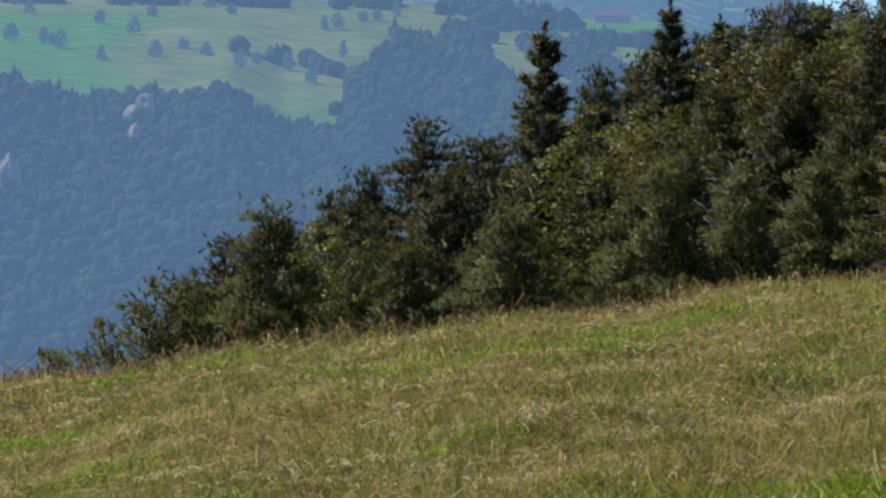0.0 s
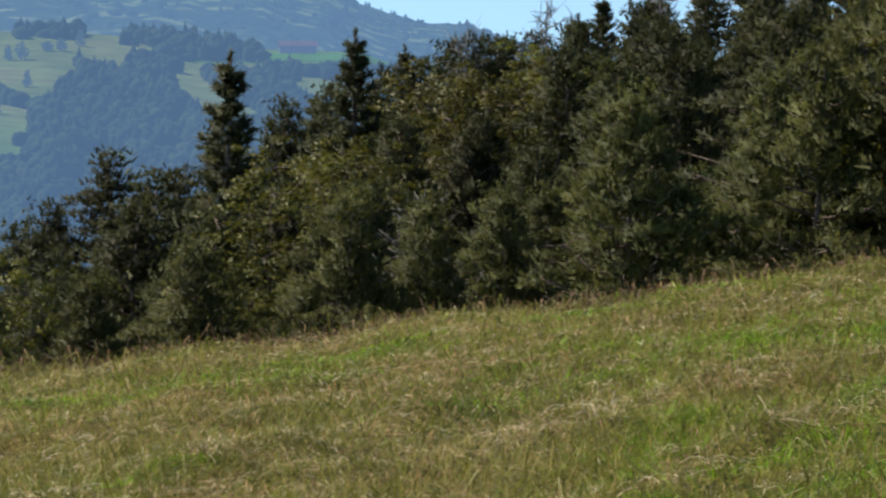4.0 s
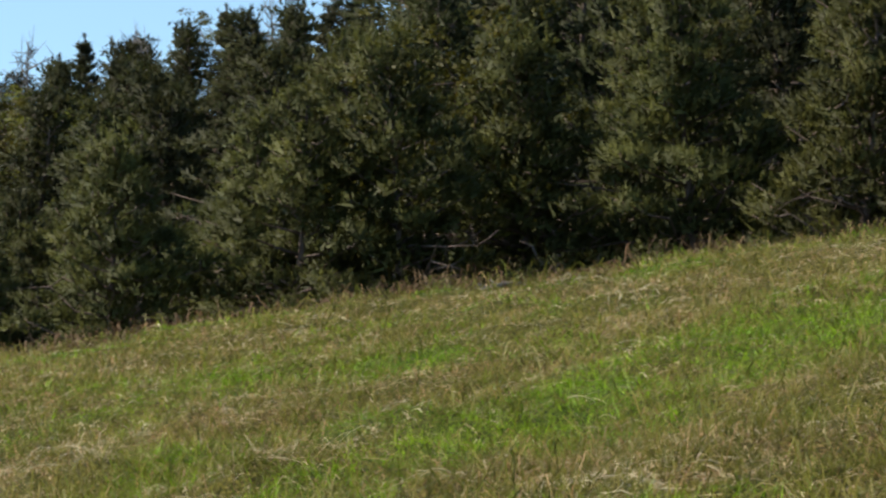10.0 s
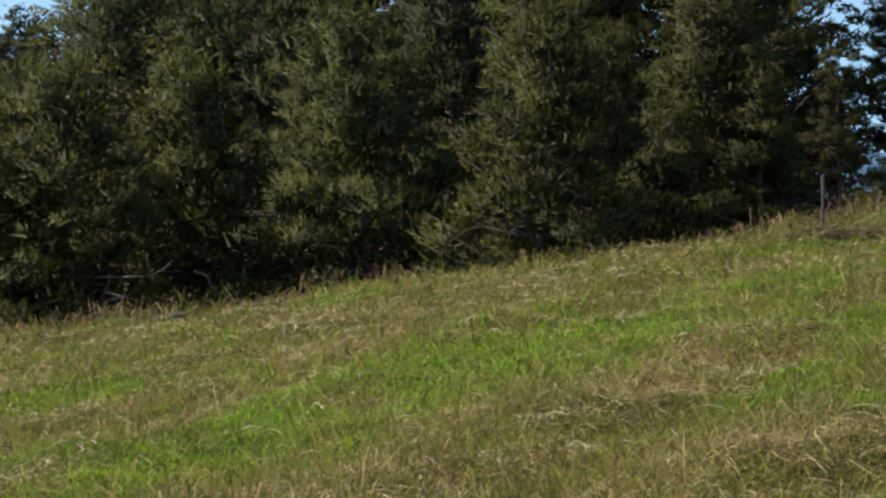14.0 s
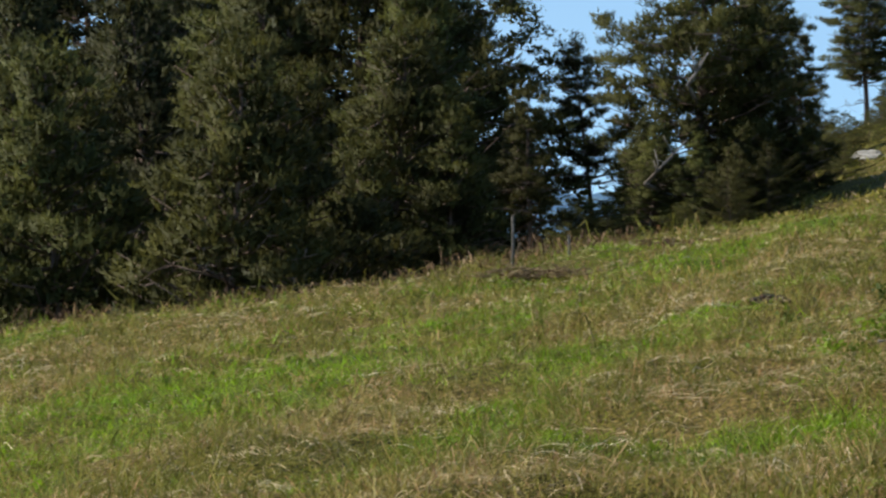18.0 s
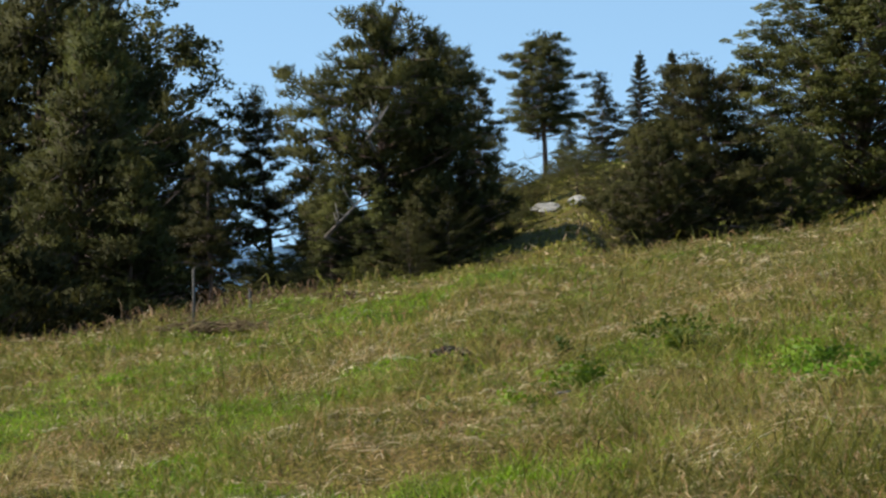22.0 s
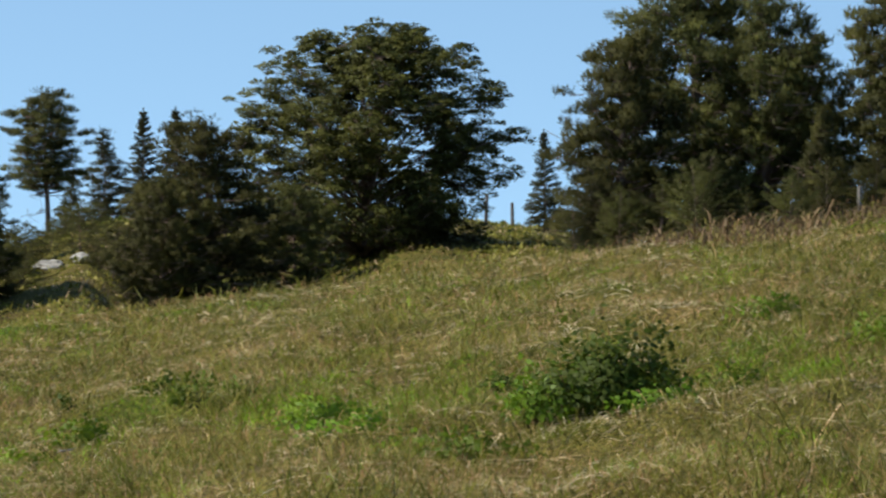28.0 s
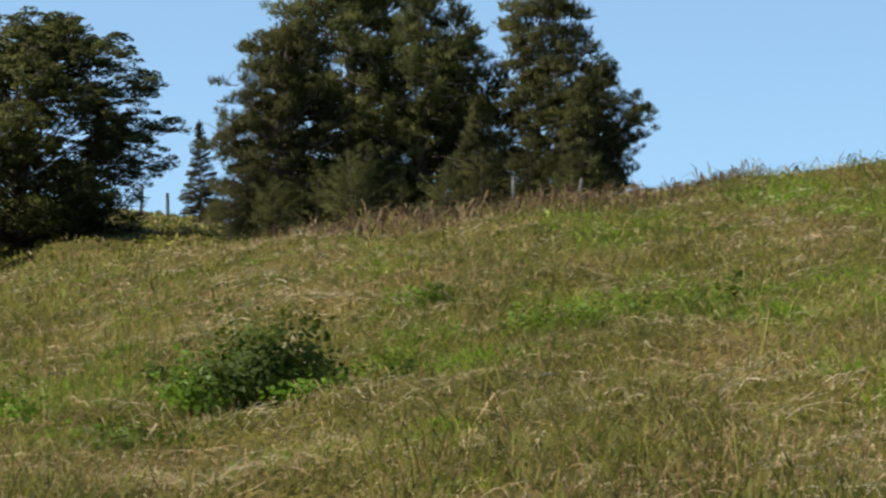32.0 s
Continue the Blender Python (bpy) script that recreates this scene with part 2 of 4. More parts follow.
def patch(x, y, f, ph):
    return (np.sin(x * f + ph) * np.cos(y * f * 0.8 + 1.7 * ph) + 0.7 * np.sin(x * f * 2.1 - y * f * 1.7 + 2.3 * ph) + 0.5 * np.sin(y * f * 3.3 + x * f * 2.6 + ph * 0.7)) / 2.2


# damp hollows with lush grass: azimuth, distance, width in degrees, depth in metres
HOLLOWS = [(8.4, 23.5, 1.2, 2.2), (13.6, 22.0, 1.6, 2.2), (18.4, 26.0, 2.2, 2.4), (23.6, 21.0, 1.6, 2.0), (29.4, 18.8, 1.6, 1.6), (34.6, 24.6, 2.0, 1.8), (43.0, 27.2, 1.5, 1.6), (39.0, 17.8, 1.4, 1.2),
           (26.0, 18.6, 2.2, 1.5), (24.6, 26.0, 1.4, 2.0), (15.2, 24.5, 1.0, 1.6), (8.2, 28.8, 0.9, 1.6), (12.2, 30.0, 1.1, 1.6), (41.6, 22.2, 1.3, 1.0), (-5.6, 26.0, 1.0, 1.2), (36.6, 21.8, 1.3, 0.9)]


def lushness(x, y):
    """Where the turf is lush or dry: patches of two sizes, drier towards the upper pasture."""
    az = np.degrees(np.arctan2(x, y))
    d = np.hypot(x, y)
    lush = 0.52 * patch(x, y, 0.33, 1.3) + 0.45 * patch(x, y, 0.8, 0.6) + 0.5 * patch(x, y, 2.1, 1.9) - 0.05 - 0.12 * sstep(20, 36, az) - 0.16 * sstep(10, 4, az)
    for a0, d0, wide, deep in HOLLOWS:
        lush = lush + 0.55 * np.exp(-((az - a0) / wide) ** 2 - ((d - d0) / deep) ** 2)
    return lush


# ---- the ground: one sheet from underfoot to the horizon ----
AZ_K = np.array([-180, -60, -12, -7, -4.6, -2.7, -0.8, 0.8, 2.4, 4.3, 6.5, 8.8, 12, 17, 23, 30, 60, 180.0])
SKYLINE = np.array([-6.0, -6.0, -5.6, -4.6, -3.1, -1.85, -0.6, 0.1, 0.85, 1.65, 2.35, 2.8, 5.0, 5.5, 4.9, 4.0, 3.5, 3.5])


def ground_z(x, y):
    x, y = np.asarray(x, float), np.asarray(y, float)
    d = np.hypot(x, y)
    az = np.degrees(np.arctan2(x, y))
    near = np.minimum(d, 140.0) / np.maximum(d, 1e-6)
    px, py = x * near, y * near
    dn = np.minimum(d, 140.0)
    plane = 0.13 * px - 0.0306 * py
    crest = -3.9 + 0.132 * np.clip(az, -12, 50)
    right = sstep(20.5, 24.5, az)
    zl = plane - 0.0025 * np.maximum(dn - 42, 0) ** 2
    zn = plane - 0.0022 * np.maximum(dn - 45, 0) ** 2
    rise = np.interp(az, [22, 26, 30, 36, 39, 45, 50], [-0.9, 0.2, 1.75, 1.75, 1.3, 1.6, 1.9])
    low = -3.75 + 0.128 * np.clip(az, -12, 50)
    foot = np.interp(az, [29.9, 30.8, 33.4, 34.8], [62, 84, 84, 62])
    v = sstep(0, 1, (dn - foot) / (108 - foot))
    zb = EYE + dn * np.tan(np.radians(low * (1 - v) + rise * v))
    wr = sstep(50, 66, dn)
    zr = zn * (1 - wr) + zb * wr
    u = np.clip((dn - 64) / 66.0, 0, 1) ** 0.8
    tall = sstep(4, 15, az)
    top = (crest + 1.5 + 2.3 * tall) * (1 - u) + np.interp(az, AZ_K, SKYLINE) * u
    zf = EYE + dn * np.tan(np.radians(top)) - (6.0 + 3.0 * tall + (2.5 - 3.0 * tall) * u)
    w = sstep(48, 68, dn)
    z = (zl * (1 - w) + zf * w) * (1 - right) + zr * right
    relief = 0.05 * np.sin(px * 0.9 + 0.6 * py) * np.sin(py * 0.55 - 0.3 * px) + 0.03 * np.sin(px * 2.1 - 1.3 * py + 1.0)
    for i in range(8):
        f, a = 2.0 * 1.14 ** i, i * 2.399
        relief = relief + 0.07 / f * np.sin(f * (px * math.cos(a) + py * math.sin(a)) + i * 1.3)
    for i in range(7):
        # grazed tussocks, a hand high
        f, a = 6.0 * 1.13 ** i, i * 2.399 + 0.7
        relief = relief + 0.011 * np.sin(f * (px * math.cos(a) + py * math.sin(a)) + i * 2.1)
    z = z + relief * sstep(3, 9, d)
    fall = np.maximum(d - 135.0, 0)
    return z - 420.0 * (1 - np.exp(-fall / 900.0)) - np.minimum(fall, 40) * 0.05


def build_ground():
    az = np.radians(np.concatenate([np.arange(-180, -12, 4.0), np.arange(-12, 54, 0.3), np.arange(54, 180, 4.0)]))
    d = np.concatenate([[0.6, 2, 4, 6, 8], np.arange(10, 58, 0.28), np.arange(58, 75, 0.8), np.arange(75, 150, 2.5), [160, 175, 200, 240, 300, 400, 550, 750, 1000, 1400, 2000, 3000, 4900]])
    x, y = np.sin(az)[None] * d[:, None], np.cos(az)[None] * d[:, None]
    v = np.stack([x, y, ground_z(x, y)], -1).reshape(-1, 3)
    n, k = len(d), len(az)
    i, j = np.meshgrid(np.arange(n - 1), np.arange(k), indexing="ij")
    a, b = i * k + j, i * k + (j + 1) % k
    f = np.stack([a, a + k, b + k, b], -1).reshape(-1, 4)
    # close the sheet under the tripod
    x, y = np.array([-0.7, 0.7, 0.7, -0.7]), np.array([-0.7, -0.7, 0.7, 0.7])
    f = np.concatenate([f, [[len(v), len(v) + 1, len(v) + 2, len(v) + 3]]])
    v = np.concatenate([v, np.stack([x, y, ground_z(x, y) - 0.012], 1)])
    me = tri_mesh("ground", v, f, M_GROUND, True)
    lush = np.clip((lushness(v[:, 0], v[:, 1]) + 0.06) * 1.7, 0, 0.9)
    me.attributes.new("lush", "FLOAT", "POINT").data.foreach_set("value", lush.astype(np.float32))
    ob = new("ground", me)
    return tagged(ob, "sloping pasture soil under short grazed grass", "ground", kind="structure")


build_ground()


def at(az, d):
    x, y = d * math.sin(radians(az)), d * math.cos(radians(az))
    return x, y, float(ground_z(x, y))


# ---- trees ----


def limb_path(rng, start, az, length, rise, droop, n=5, wob=0.08):
    s = np.linspace(0, 1, n)
    h = s * length * math.cos(rise)
    z = s * length * math.sin(rise) - droop * length * s ** 2
    p = np.stack([h * math.sin(az), h * math.cos(az), z], 1)
    p[1:] += rng.normal(size=(n - 1, 3)) * wob * length * s[1:, None]
    return p + np.asarray(start)[None]


def pads(rng, centres, radius, per, size, width, axis_pt, leafy, flat=0.42):
    """Sprays of needles or leaves: flat cushions, denser on top, each lit as one soft clump."""
    c = np.repeat(centres, per, axis=0)
    r = np.repeat(radius, per)[:, None]
    ax = np.repeat(axis_pt, per, axis=0)
    w = unit(rng.normal(size=c.shape))
    w[:, 2] = np.abs(w[:, 2]) * rng.choice([1, 1, 1, -0.5], len(c))
    p = c + w * r * np.array([1, 1, flat]) * rng.uniform(0.25, 1.0, (len(c), 1)) ** 0.5
    out = unit(0.75 * unit(p - c + 1e-6) + 0.55 * unit(c - ax + 1e-6) + np.array([0, 0, 0.55]))
    way = unit(0.6 * out + 0.75 * rng.normal(size=c.shape) * np.array([1, 1, 0.55]))
    n = len(c)
    ln, wd = size * rng.uniform(0.6, 1.3, n), width * rng.uniform(0.65, 1.35, n)
    return (leaves if leafy else blades)(p - way * (0.3 * ln)[:, None], way, ln, wd, out, rng)


def brushes(rng, pos, way, radius, per, width, out):
    """Brushes of needles: thin pointed blades that fan out round the way of each twig tip, lit together."""
    p, d, o, r = (np.repeat(q, per, axis=0) for q in (pos, way, out, radius))
    n = len(p)
    w = unit(d + 0.40 * rng.normal(size=(n, 3)))
    ln = r * rng.uniform(0.7, 1.25, n)
    v, f, _ = blades(p - w * (0.25 * ln)[:, None], w, ln, width * rng.uniform(0.7, 1.3, n), o, rng)
    return v, f, np.repeat(unit(o + 0.08 * rng.normal(size=(n, 3))), 3, axis=0)


PINES = {
    # crown foot, reach for the height, limbs, fullness below and above, rise of the limbs at foot and top,
    # plume width for its length, plume depth, twig tips on a square metre, needle length and width, lobes, bare twigs
    "pine": (0.03, 0.36, 92, 0.95, 0.92, 0.04, 0.50, 0.36, 0.19, 30, 0.16, 0.030, 0.45, 36),
    "inner": (0.05, 0.38, 74, 1.0, 0.9, 0.06, 0.55, 0.36, 0.21, 18, 0.18, 0.042, 0.45, 26),
    "stand": (0.05, 0.40, 92, 1.9, 0.7, 0.10, 0.75, 0.36, 0.34, 50, 0.15, 0.026, 0.45, 18),
    "umbrella": (0.36, 0.22, 58, 3.4, 0.5, 0.05, 0.60, 0.50, 0.28, 62, 0.14, 0.024, 0.35, 16),
    "thin": (0.28, 0.28, 40, 1.9, 0.8, -0.05, 0.60, 0.44, 0.26, 60, 0.14, 0.024, 0.60, 34),
    "bush": (0.06, 0.48, 84, 2.2, 0.65, 0.10, 0.60, 0.36, 0.36, 50, 0.15, 0.028, 0.50, 8),
    "low": (0.0, 0.45, 34, 2.0, 0.7, 0.15, 0.8, 0.5, 0.3, 50, 0.17, 0.035, 0.4, 0),
    "spruce": (0.04, 0.22, 150, 0.85, 0.95, -0.22, 0.75, 0.36, 0.12, 64, 0.14, 0.036, 0.20, 0),
}
BOUGHS = {
    # crown foot, reach, boughs, bough radius for the height, sprays on each, leaves in a spray, spray radius, leaf length and width
    "beech": (0.06, 0.50, 200, 0.085, 13, 66, 0.27, 0.080, 0.054),
    "leafy": (0.08, 0.33, 60, 0.11, 12, 80, 0.33, 0.085, 0.056),
    "light": (0.02, 0.32, 40, 0.13, 8, 54, 0.38, 0.088, 0.055),
}


APART_KINDS = ("stand", "umbrella", "thin", "bush", "beech", "leafy")


def needle_crown(kind, rng, H, axis, limbs):
    """Level limbs that turn up at their ends, each with a flat plume of needle brushes, and shade between the plumes."""
    low, reach, count, full, blunt, rise0, rise1, wide, deep, tips, size, width, lob, bare = PINES[kind]
    pos, way, out, rad, fill, fill_r, fill_ax = [], [], [], [], [], [], []
    full *= 1.25 if kind == "spruce" else rng.uniform(0.8, 1.3)
    lobes = [(rng.uniform(0, 6.28), rng.uniform(0.0, 1.0), rng.uniform(-lob, lob)) for _ in range(10)]
    up = np.array([0, 0, 1.0])
    top = 0.97 if kind == "spruce" else 1.0
    for i in range(count):
        e = (i + rng.uniform(0.0, 1.0)) / count
        if kind == "spruce":
            # whorls with gaps between them
            e = (math.floor(e * 23) + 0.75 * rng.uniform(0, 1)) / 23
        a = i * 2.399 + rng.uniform(-0.6, 0.6)
        prof = max(0.0, 1 - e ** full) ** blunt * (0.8 + 0.2 * min(1.0, e / 0.2))
        for la, le, lk in lobes:
            prof *= 1 + lk * math.exp(-((math.cos(a - la) - 1) * 1.5) ** 2 - ((e - le) / 0.13) ** 2)
        R = reach * H * min(prof, 1.0) * rng.uniform(0.78 if kind == "spruce" else 0.5, 1.1 if kind == "spruce" else 1.0) + (0.13 if kind == "spruce" else 0.26)
        rise = rise0 + (rise1 - rise0) * e ** 1.6 + rng.uniform(-0.14, 0.14)
        q = low + (top - low) * e
        L = R / max(0.45, math.cos(rise))
        start = axis(np.clip(q - 0.75 * L * math.sin(rise) / H, 0.02, 1.0))
        p = limb_path(rng, start, a, L, rise, -0.12, 5, 0.045)
        p[:, 2] = np.clip(p[:, 2], 0.10, H * 0.985)
        limbs.append((p[[0, 1, 2, 4]], np.array([0.040, 0.030, 0.020, 0.007]) * (1.2 - 0.8 * e) * (0.7 if kind == "spruce" else 1.0)))
        t = unit(p[4] - p[1])
        side = unit(np.cross(t, up))
        if kind not in ("spruce", "low"):
            # round cushions of needles on short side twigs, with gaps between them
            for _ in range(2 + int((1.9 if kind in ("pine", "inner") else 2.6) * L)):
                u = rng.uniform(0.30, 1.0)
                c = np.array([np.interp(u, np.linspace(0, 1, 5), p[:, j]) for j in range(3)])
                stem = c.copy()
                c = c + side * rng.uniform(-1, 1) * wide * L * 0.95 * math.sqrt(u) + up * rng.uniform(-0.06, 0.16)
                c[2] = np.clip(c[2], 0.25, H * 0.96)
                rc = rng.uniform(*((0.22, 0.46) if kind in ("pine", "inner") else (0.18, 0.38))) * (0.6 + 0.4 * min(1.0, L / 1.3))
                n = int(tips * (rc / 0.34) ** 2)
                w = unit(rng.normal(size=(n, 3)))
                w[:, 2] = np.abs(w[:, 2]) * rng.choice([1, 1, 1, -0.45], n)
                x = c + w * rc * np.array([1.15, 1.15, deep / 0.5]) * rng.uniform(0.35, 1.0, (n, 1))
                d = unit(0.6 * w + 0.55 * up + 0.35 * t + 0.25 * rng.normal(size=(n, 3)))
                pos.append(x)
                way.append(d)
                out.append(unit(w + 0.35 * up + 0.25 * t))
                rad.append(np.full(n, size) * rng.uniform(0.7, 1.25, n))
                limbs.append((np.stack([stem, (stem + c) / 2 - up * 0.03, c]), np.array([0.016, 0.012, 0.007])))
                fill.append(c - up * 0.05)
                fill_r.append(rc)
                fill_ax.append(p[0])
            continue
        f0 = 0.18 if kind == "spruce" else 0.26
        n = max(14, int(tips * (0.5 * L * L + 0.12 * L)))
        u = f0 + (1 - f0) * rng.uniform(0, 1, n) ** 0.8
        v = rng.uniform(-1, 1, n)
        hw = wide * L * np.sqrt(np.clip((u - f0) / (1 - f0), 0, 1)) * np.sqrt(np.clip(1.12 - u, 0.05, 1)) * (1.5 if kind != "spruce" else 1.2)
        c = np.stack([np.interp(u, np.linspace(0, 1, 5), p[:, j]) for j in range(3)], 1)
        w = (u - f0) / (1 - f0)
        d = unit(t * 0.55 + side * (0.75 * v)[:, None] + up * (0.15 if kind == "spruce" else 0.60) + 0.20 * rng.normal(size=(n, 3)))
        # each plume is a cushion, flat below and domed on top
        dome = np.sqrt(np.clip(1 - v ** 2, 0, 1)) * np.sqrt(np.sin(np.pi * (0.12 + 0.80 * w)))
        q = rng.uniform(0, 1, n) ** 0.45
        lift = deep * (dome * q - 0.25) * (0.35 + 0.65 * min(1.0, L / 1.4))
        if kind == "spruce":
            lift = lift - 0.10 * L * np.abs(v)
        x = c + side * (v * hw)[:, None] + up * lift[:, None]
        x[:, 2] = np.clip(x[:, 2], 0.08, H * 0.99)
        pos.append(x)
        way.append(d)
        out.append(unit(up * (0.15 + 0.85 * dome * q)[:, None] + t * (0.9 * (w - 0.25))[:, None] + side * (0.75 * v)[:, None] + 0.2 * d))
        rad.append(np.full(n, size) * rng.uniform(0.8, 1.2, n))
        for g in (0.3, 0.48, 0.66, 0.84):
            fill.append(np.array([np.interp(g, np.linspace(0, 1, 5), p[:, j]) for j in range(3)]) + up * deep * 0.05)
            fill_r.append(max(0.12, wide * L * 0.62))
            fill_ax.append(p[0])
    tip = axis(np.array([1.0]))[0]
    n = 40 if kind == "spruce" else 70
    pos.append(axis(rng.uniform(0.90, 1.0, n)) if kind == "spruce" else tip + rng.normal(size=(n, 3)) * np.array([0.22, 0.22, 0.14]) + up * (0.03 * H))
    way.append(unit(up + 0.5 * rng.normal(size=(n, 3))))
    out.append(unit(up + 0.6 * rng.normal(size=(n, 3))))
    rad.append(np.full(n, size))
    for i in range(bare):
        # old bare twigs under the living crown
        q = rng.uniform(0.05, max(low + 0.3, 0.62))
        L = reach * H * rng.uniform(0.3, 0.75)
        p = limb_path(rng, axis(q), rng.uniform(0, 6.28), L, rng.uniform(-0.25, 0.35), 0.1, 4, 0.07)
        p[:, 2] = np.maximum(p[:, 2], 0.15)
        limbs.append((p, np.array([0.022, 0.018, 0.013, 0.006])))
        for _ in range(5):
            c0 = p[rng.integers(1, 4)]
            c1 = c0 + rng.normal(size=3) * 0.20
            limbs.append((np.stack([c0, (c0 + c1) / 2 + rng.normal(size=3) * 0.02, c1]), np.array([0.011, 0.008, 0.004])))
    pos, way, out, rad = (np.concatenate(q) for q in (pos, way, out, rad))
    per = 5 if kind in ("inner", "low", "pine") else 6
    cv, cf, cn = brushes(rng, pos, way, rad, per, width, out)
    # older needles deeper in the plumes
    iv, jf, jn = pads(rng, np.array(fill), np.array(fill_r), 4 if kind in APART_KINDS else 6, 0.19, 0.045, np.array(fill_ax), False, 0.30)
    return np.concatenate([cv, iv]), np.concatenate([cf, jf + len(cv)]), np.concatenate([cn, jn])


def leafy_crown(kind, rng, H, axis, limbs):
    """Boughs with flat sprays of leaves in storeys, and gaps between them."""
    low, reach, boughs, br0, sprays, per, pr, size, width = BOUGHS[kind]
    cents, rr = [], []
    for i in range(boughs):
        e = (i + rng.uniform(0.1, 0.9)) / boughs
        a = i * 2.399 + rng.uniform(-0.6, 0.6)
        prof = math.sqrt(max(0.0, 1 - max(0.0, (e - 0.1) / 0.95) ** 2.6)) * (0.85 + 0.15 * min(1.0, e / 0.2))
        R = reach * H * prof * rng.uniform(0.03, 1.0) ** 0.5
        br = H * br0 * rng.uniform(0.75, 1.3) * (1.0 - 0.3 * e)
        z = (low + (0.92 - low) * e) * H
        bc = axis(z / H) + np.array([math.cos(a) * R, math.sin(a) * R, 0.0])
        bc[2] = min(z, H - br * 0.6)
        p0 = axis(max(0.04, z / H - 0.05 - 0.3 * R / H))
        mid = (p0 + bc) / 2 + rng.normal(size=3) * 0.10
        limbs.append((np.stack([p0, mid, bc]), np.array([0.045 * (1.2 - e), 0.030 * (1.2 - e), 0.012])))
        for k in range(sprays):
            w = unit(rng.normal(size=3))
            w[2] = abs(w[2]) * (1 if k % 2 else -0.8)
            c = bc + w * br * np.array([1.15, 1.15, 0.95]) * rng.uniform(0.4, 1.2)
            cents.append(c)
            rr.append(pr * rng.uniform(0.6, 1.3) * (1.0 - 0.25 * e))
            if k % 3 == 0:
                limbs.append((np.stack([bc, (bc + c) / 2, c]), np.array([0.016, 0.011, 0.005])))
    cents, rr = np.array(cents), np.array(rr)
    cents[:, 2] = np.clip(cents[:, 2], 0.15, H * 0.99)
    ax = axis(np.clip(cents[:, 2] / H - 0.06, 0, 1))
    return pads(rng, cents, rr, per, size, width, ax, True, 0.62)


def make_tree(name, seed, kind, label, height=7.0):
    """A tree of the given height at the origin: a trunk with its limbs, and a crown."""
    rng = np.random.default_rng(seed)
    H = height
    root = tagged(new(name), label, "tree")
    straight = kind == "spruce"
    lean = rng.normal(size=2) * (0.01 if straight else 0.04)
    n = 9
    s = np.linspace(0, 1, n)
    k = 0.0 if straight else 0.09
    bend = np.stack([lean[0] * s * H + k * np.sin(5 * s + seed), lean[1] * s * H + k * np.sin(4.3 * s + seed * 2), s * H * (0.97 if straight or kind == "dead" else 0.86 if kind in PINES else 0.78) - 0.2], 1)
    r0 = {"spruce": 0.12, "pine": 0.085, "inner": 0.085, "stand": 0.17, "low": 0.08, "umbrella": 0.12, "thin": 0.11, "bush": 0.13, "beech": 0.24, "leafy": 0.15, "light": 0.10, "dead": 0.09}[kind] * H / 7
    rad = r0 * (1 - 0.93 * s) + 0.008
    tv, tf = tubes([(bend, rad)], 8)

    def axis(q):
        return np.stack([np.interp(q, s, bend[:, j]) for j in range(3)], -1)

    limbs = []
    crown = None
    if kind in PINES:
        crown = needle_crown(kind, rng, H, axis, limbs)
        # inner pines take the darker needles too, dimming the deep wood by colour
        mat = M_DARK_NEEDLES if kind in ("spruce", "inner") else M_PINE
    elif kind in BOUGHS:
        crown = leafy_crown(kind, rng, H, axis, limbs)
        mat = M_LIGHT if kind == "light" else M_BEECH
    else:
        for i in range(44):
            q = 0.25 + 0.72 * i / 44
            L = 0.26 * H * (1 - 0.75 * q) * rng.uniform(0.5, 1.2)
            p = limb_path(rng, axis(q), i * 2.4 + rng.uniform(-0.5, 0.5), L, 0.35, -0.2, 6, 0.07)
            limbs.append((p, np.linspace(0.03, 0.006, 6)))
            for k in range(7):
                c0 = p[rng.integers(2, 6)]
                c1 = c0 + rng.normal(size=3) * 0.22 + (0, 0, 0.12)
                limbs.append((np.stack([c0, (c0 + c1) / 2, c1]), np.array([0.012, 0.009, 0.005])))
    bark = M_DEAD if kind == "dead" else M_BARK
    stem = piece("trunk", tri_mesh("trunk", tv, tf, bark, True), root)
    if kind in APART_KINDS:
        # trees that stand free: every main limb is a part, the twigs stay together
        for path, radii in limbs:
            if radii[0] > 0.018:
                piece("limb", tri_mesh("limb", *tubes([(path, radii)], 5), bark, True), stem)
        limbs = [q for q in limbs if q[1][0] <= 0.018]
    if limbs:
        twigs = piece("branchwork", tri_mesh("branchwork", *tubes(limbs, 3), bark, True), stem)
        twigs["kind"] = "stuff"
    if crown is not None:
        piece("crown", tri_mesh("crown", crown[0], crown[1], mat, True, crown[2]), root)
    return root


LABELS = {
    "pine": "dark green mountain pine with layered ragged crown on the hillside",
    "stand": "broad dense dark pine with a ragged layered crown",
    "inner": "dark green pine deep in the hillside wood",
    "low": "low spreading dark pine at the edge of the wood",
    "bush": "broad bushy pine branched down to the ground",
    "umbrella": "tall thin pine with bare trunk and flat-topped crown",
    "thin": "slender pine with bare lower trunk, dead twigs and an airy crown",
    "leafy": "round-topped broadleaf tree with olive green leaves beside the pines",
    "spruce": "narrow dark conical spruce among the pines",
    "beech": "wide spreading beech with dense dark green leaves",
    "light": "yellowish green broadleaf tree among dark pines",
    "dead": "bare grey dead pine with bleached twigs",
}
NAMES = {"inner": "pine_tree", "low": "pine_tree", "pine": "pine_tree", "stand": "pine_tree", "bush": "pine_tree", "umbrella": "pine_tree", "thin": "pine_tree", "leafy": "broadleaf_tree", "spruce": "spruce_tree", "beech": "beech_tree", "light": "broadleaf_tree", "dead": "dead_tree"}
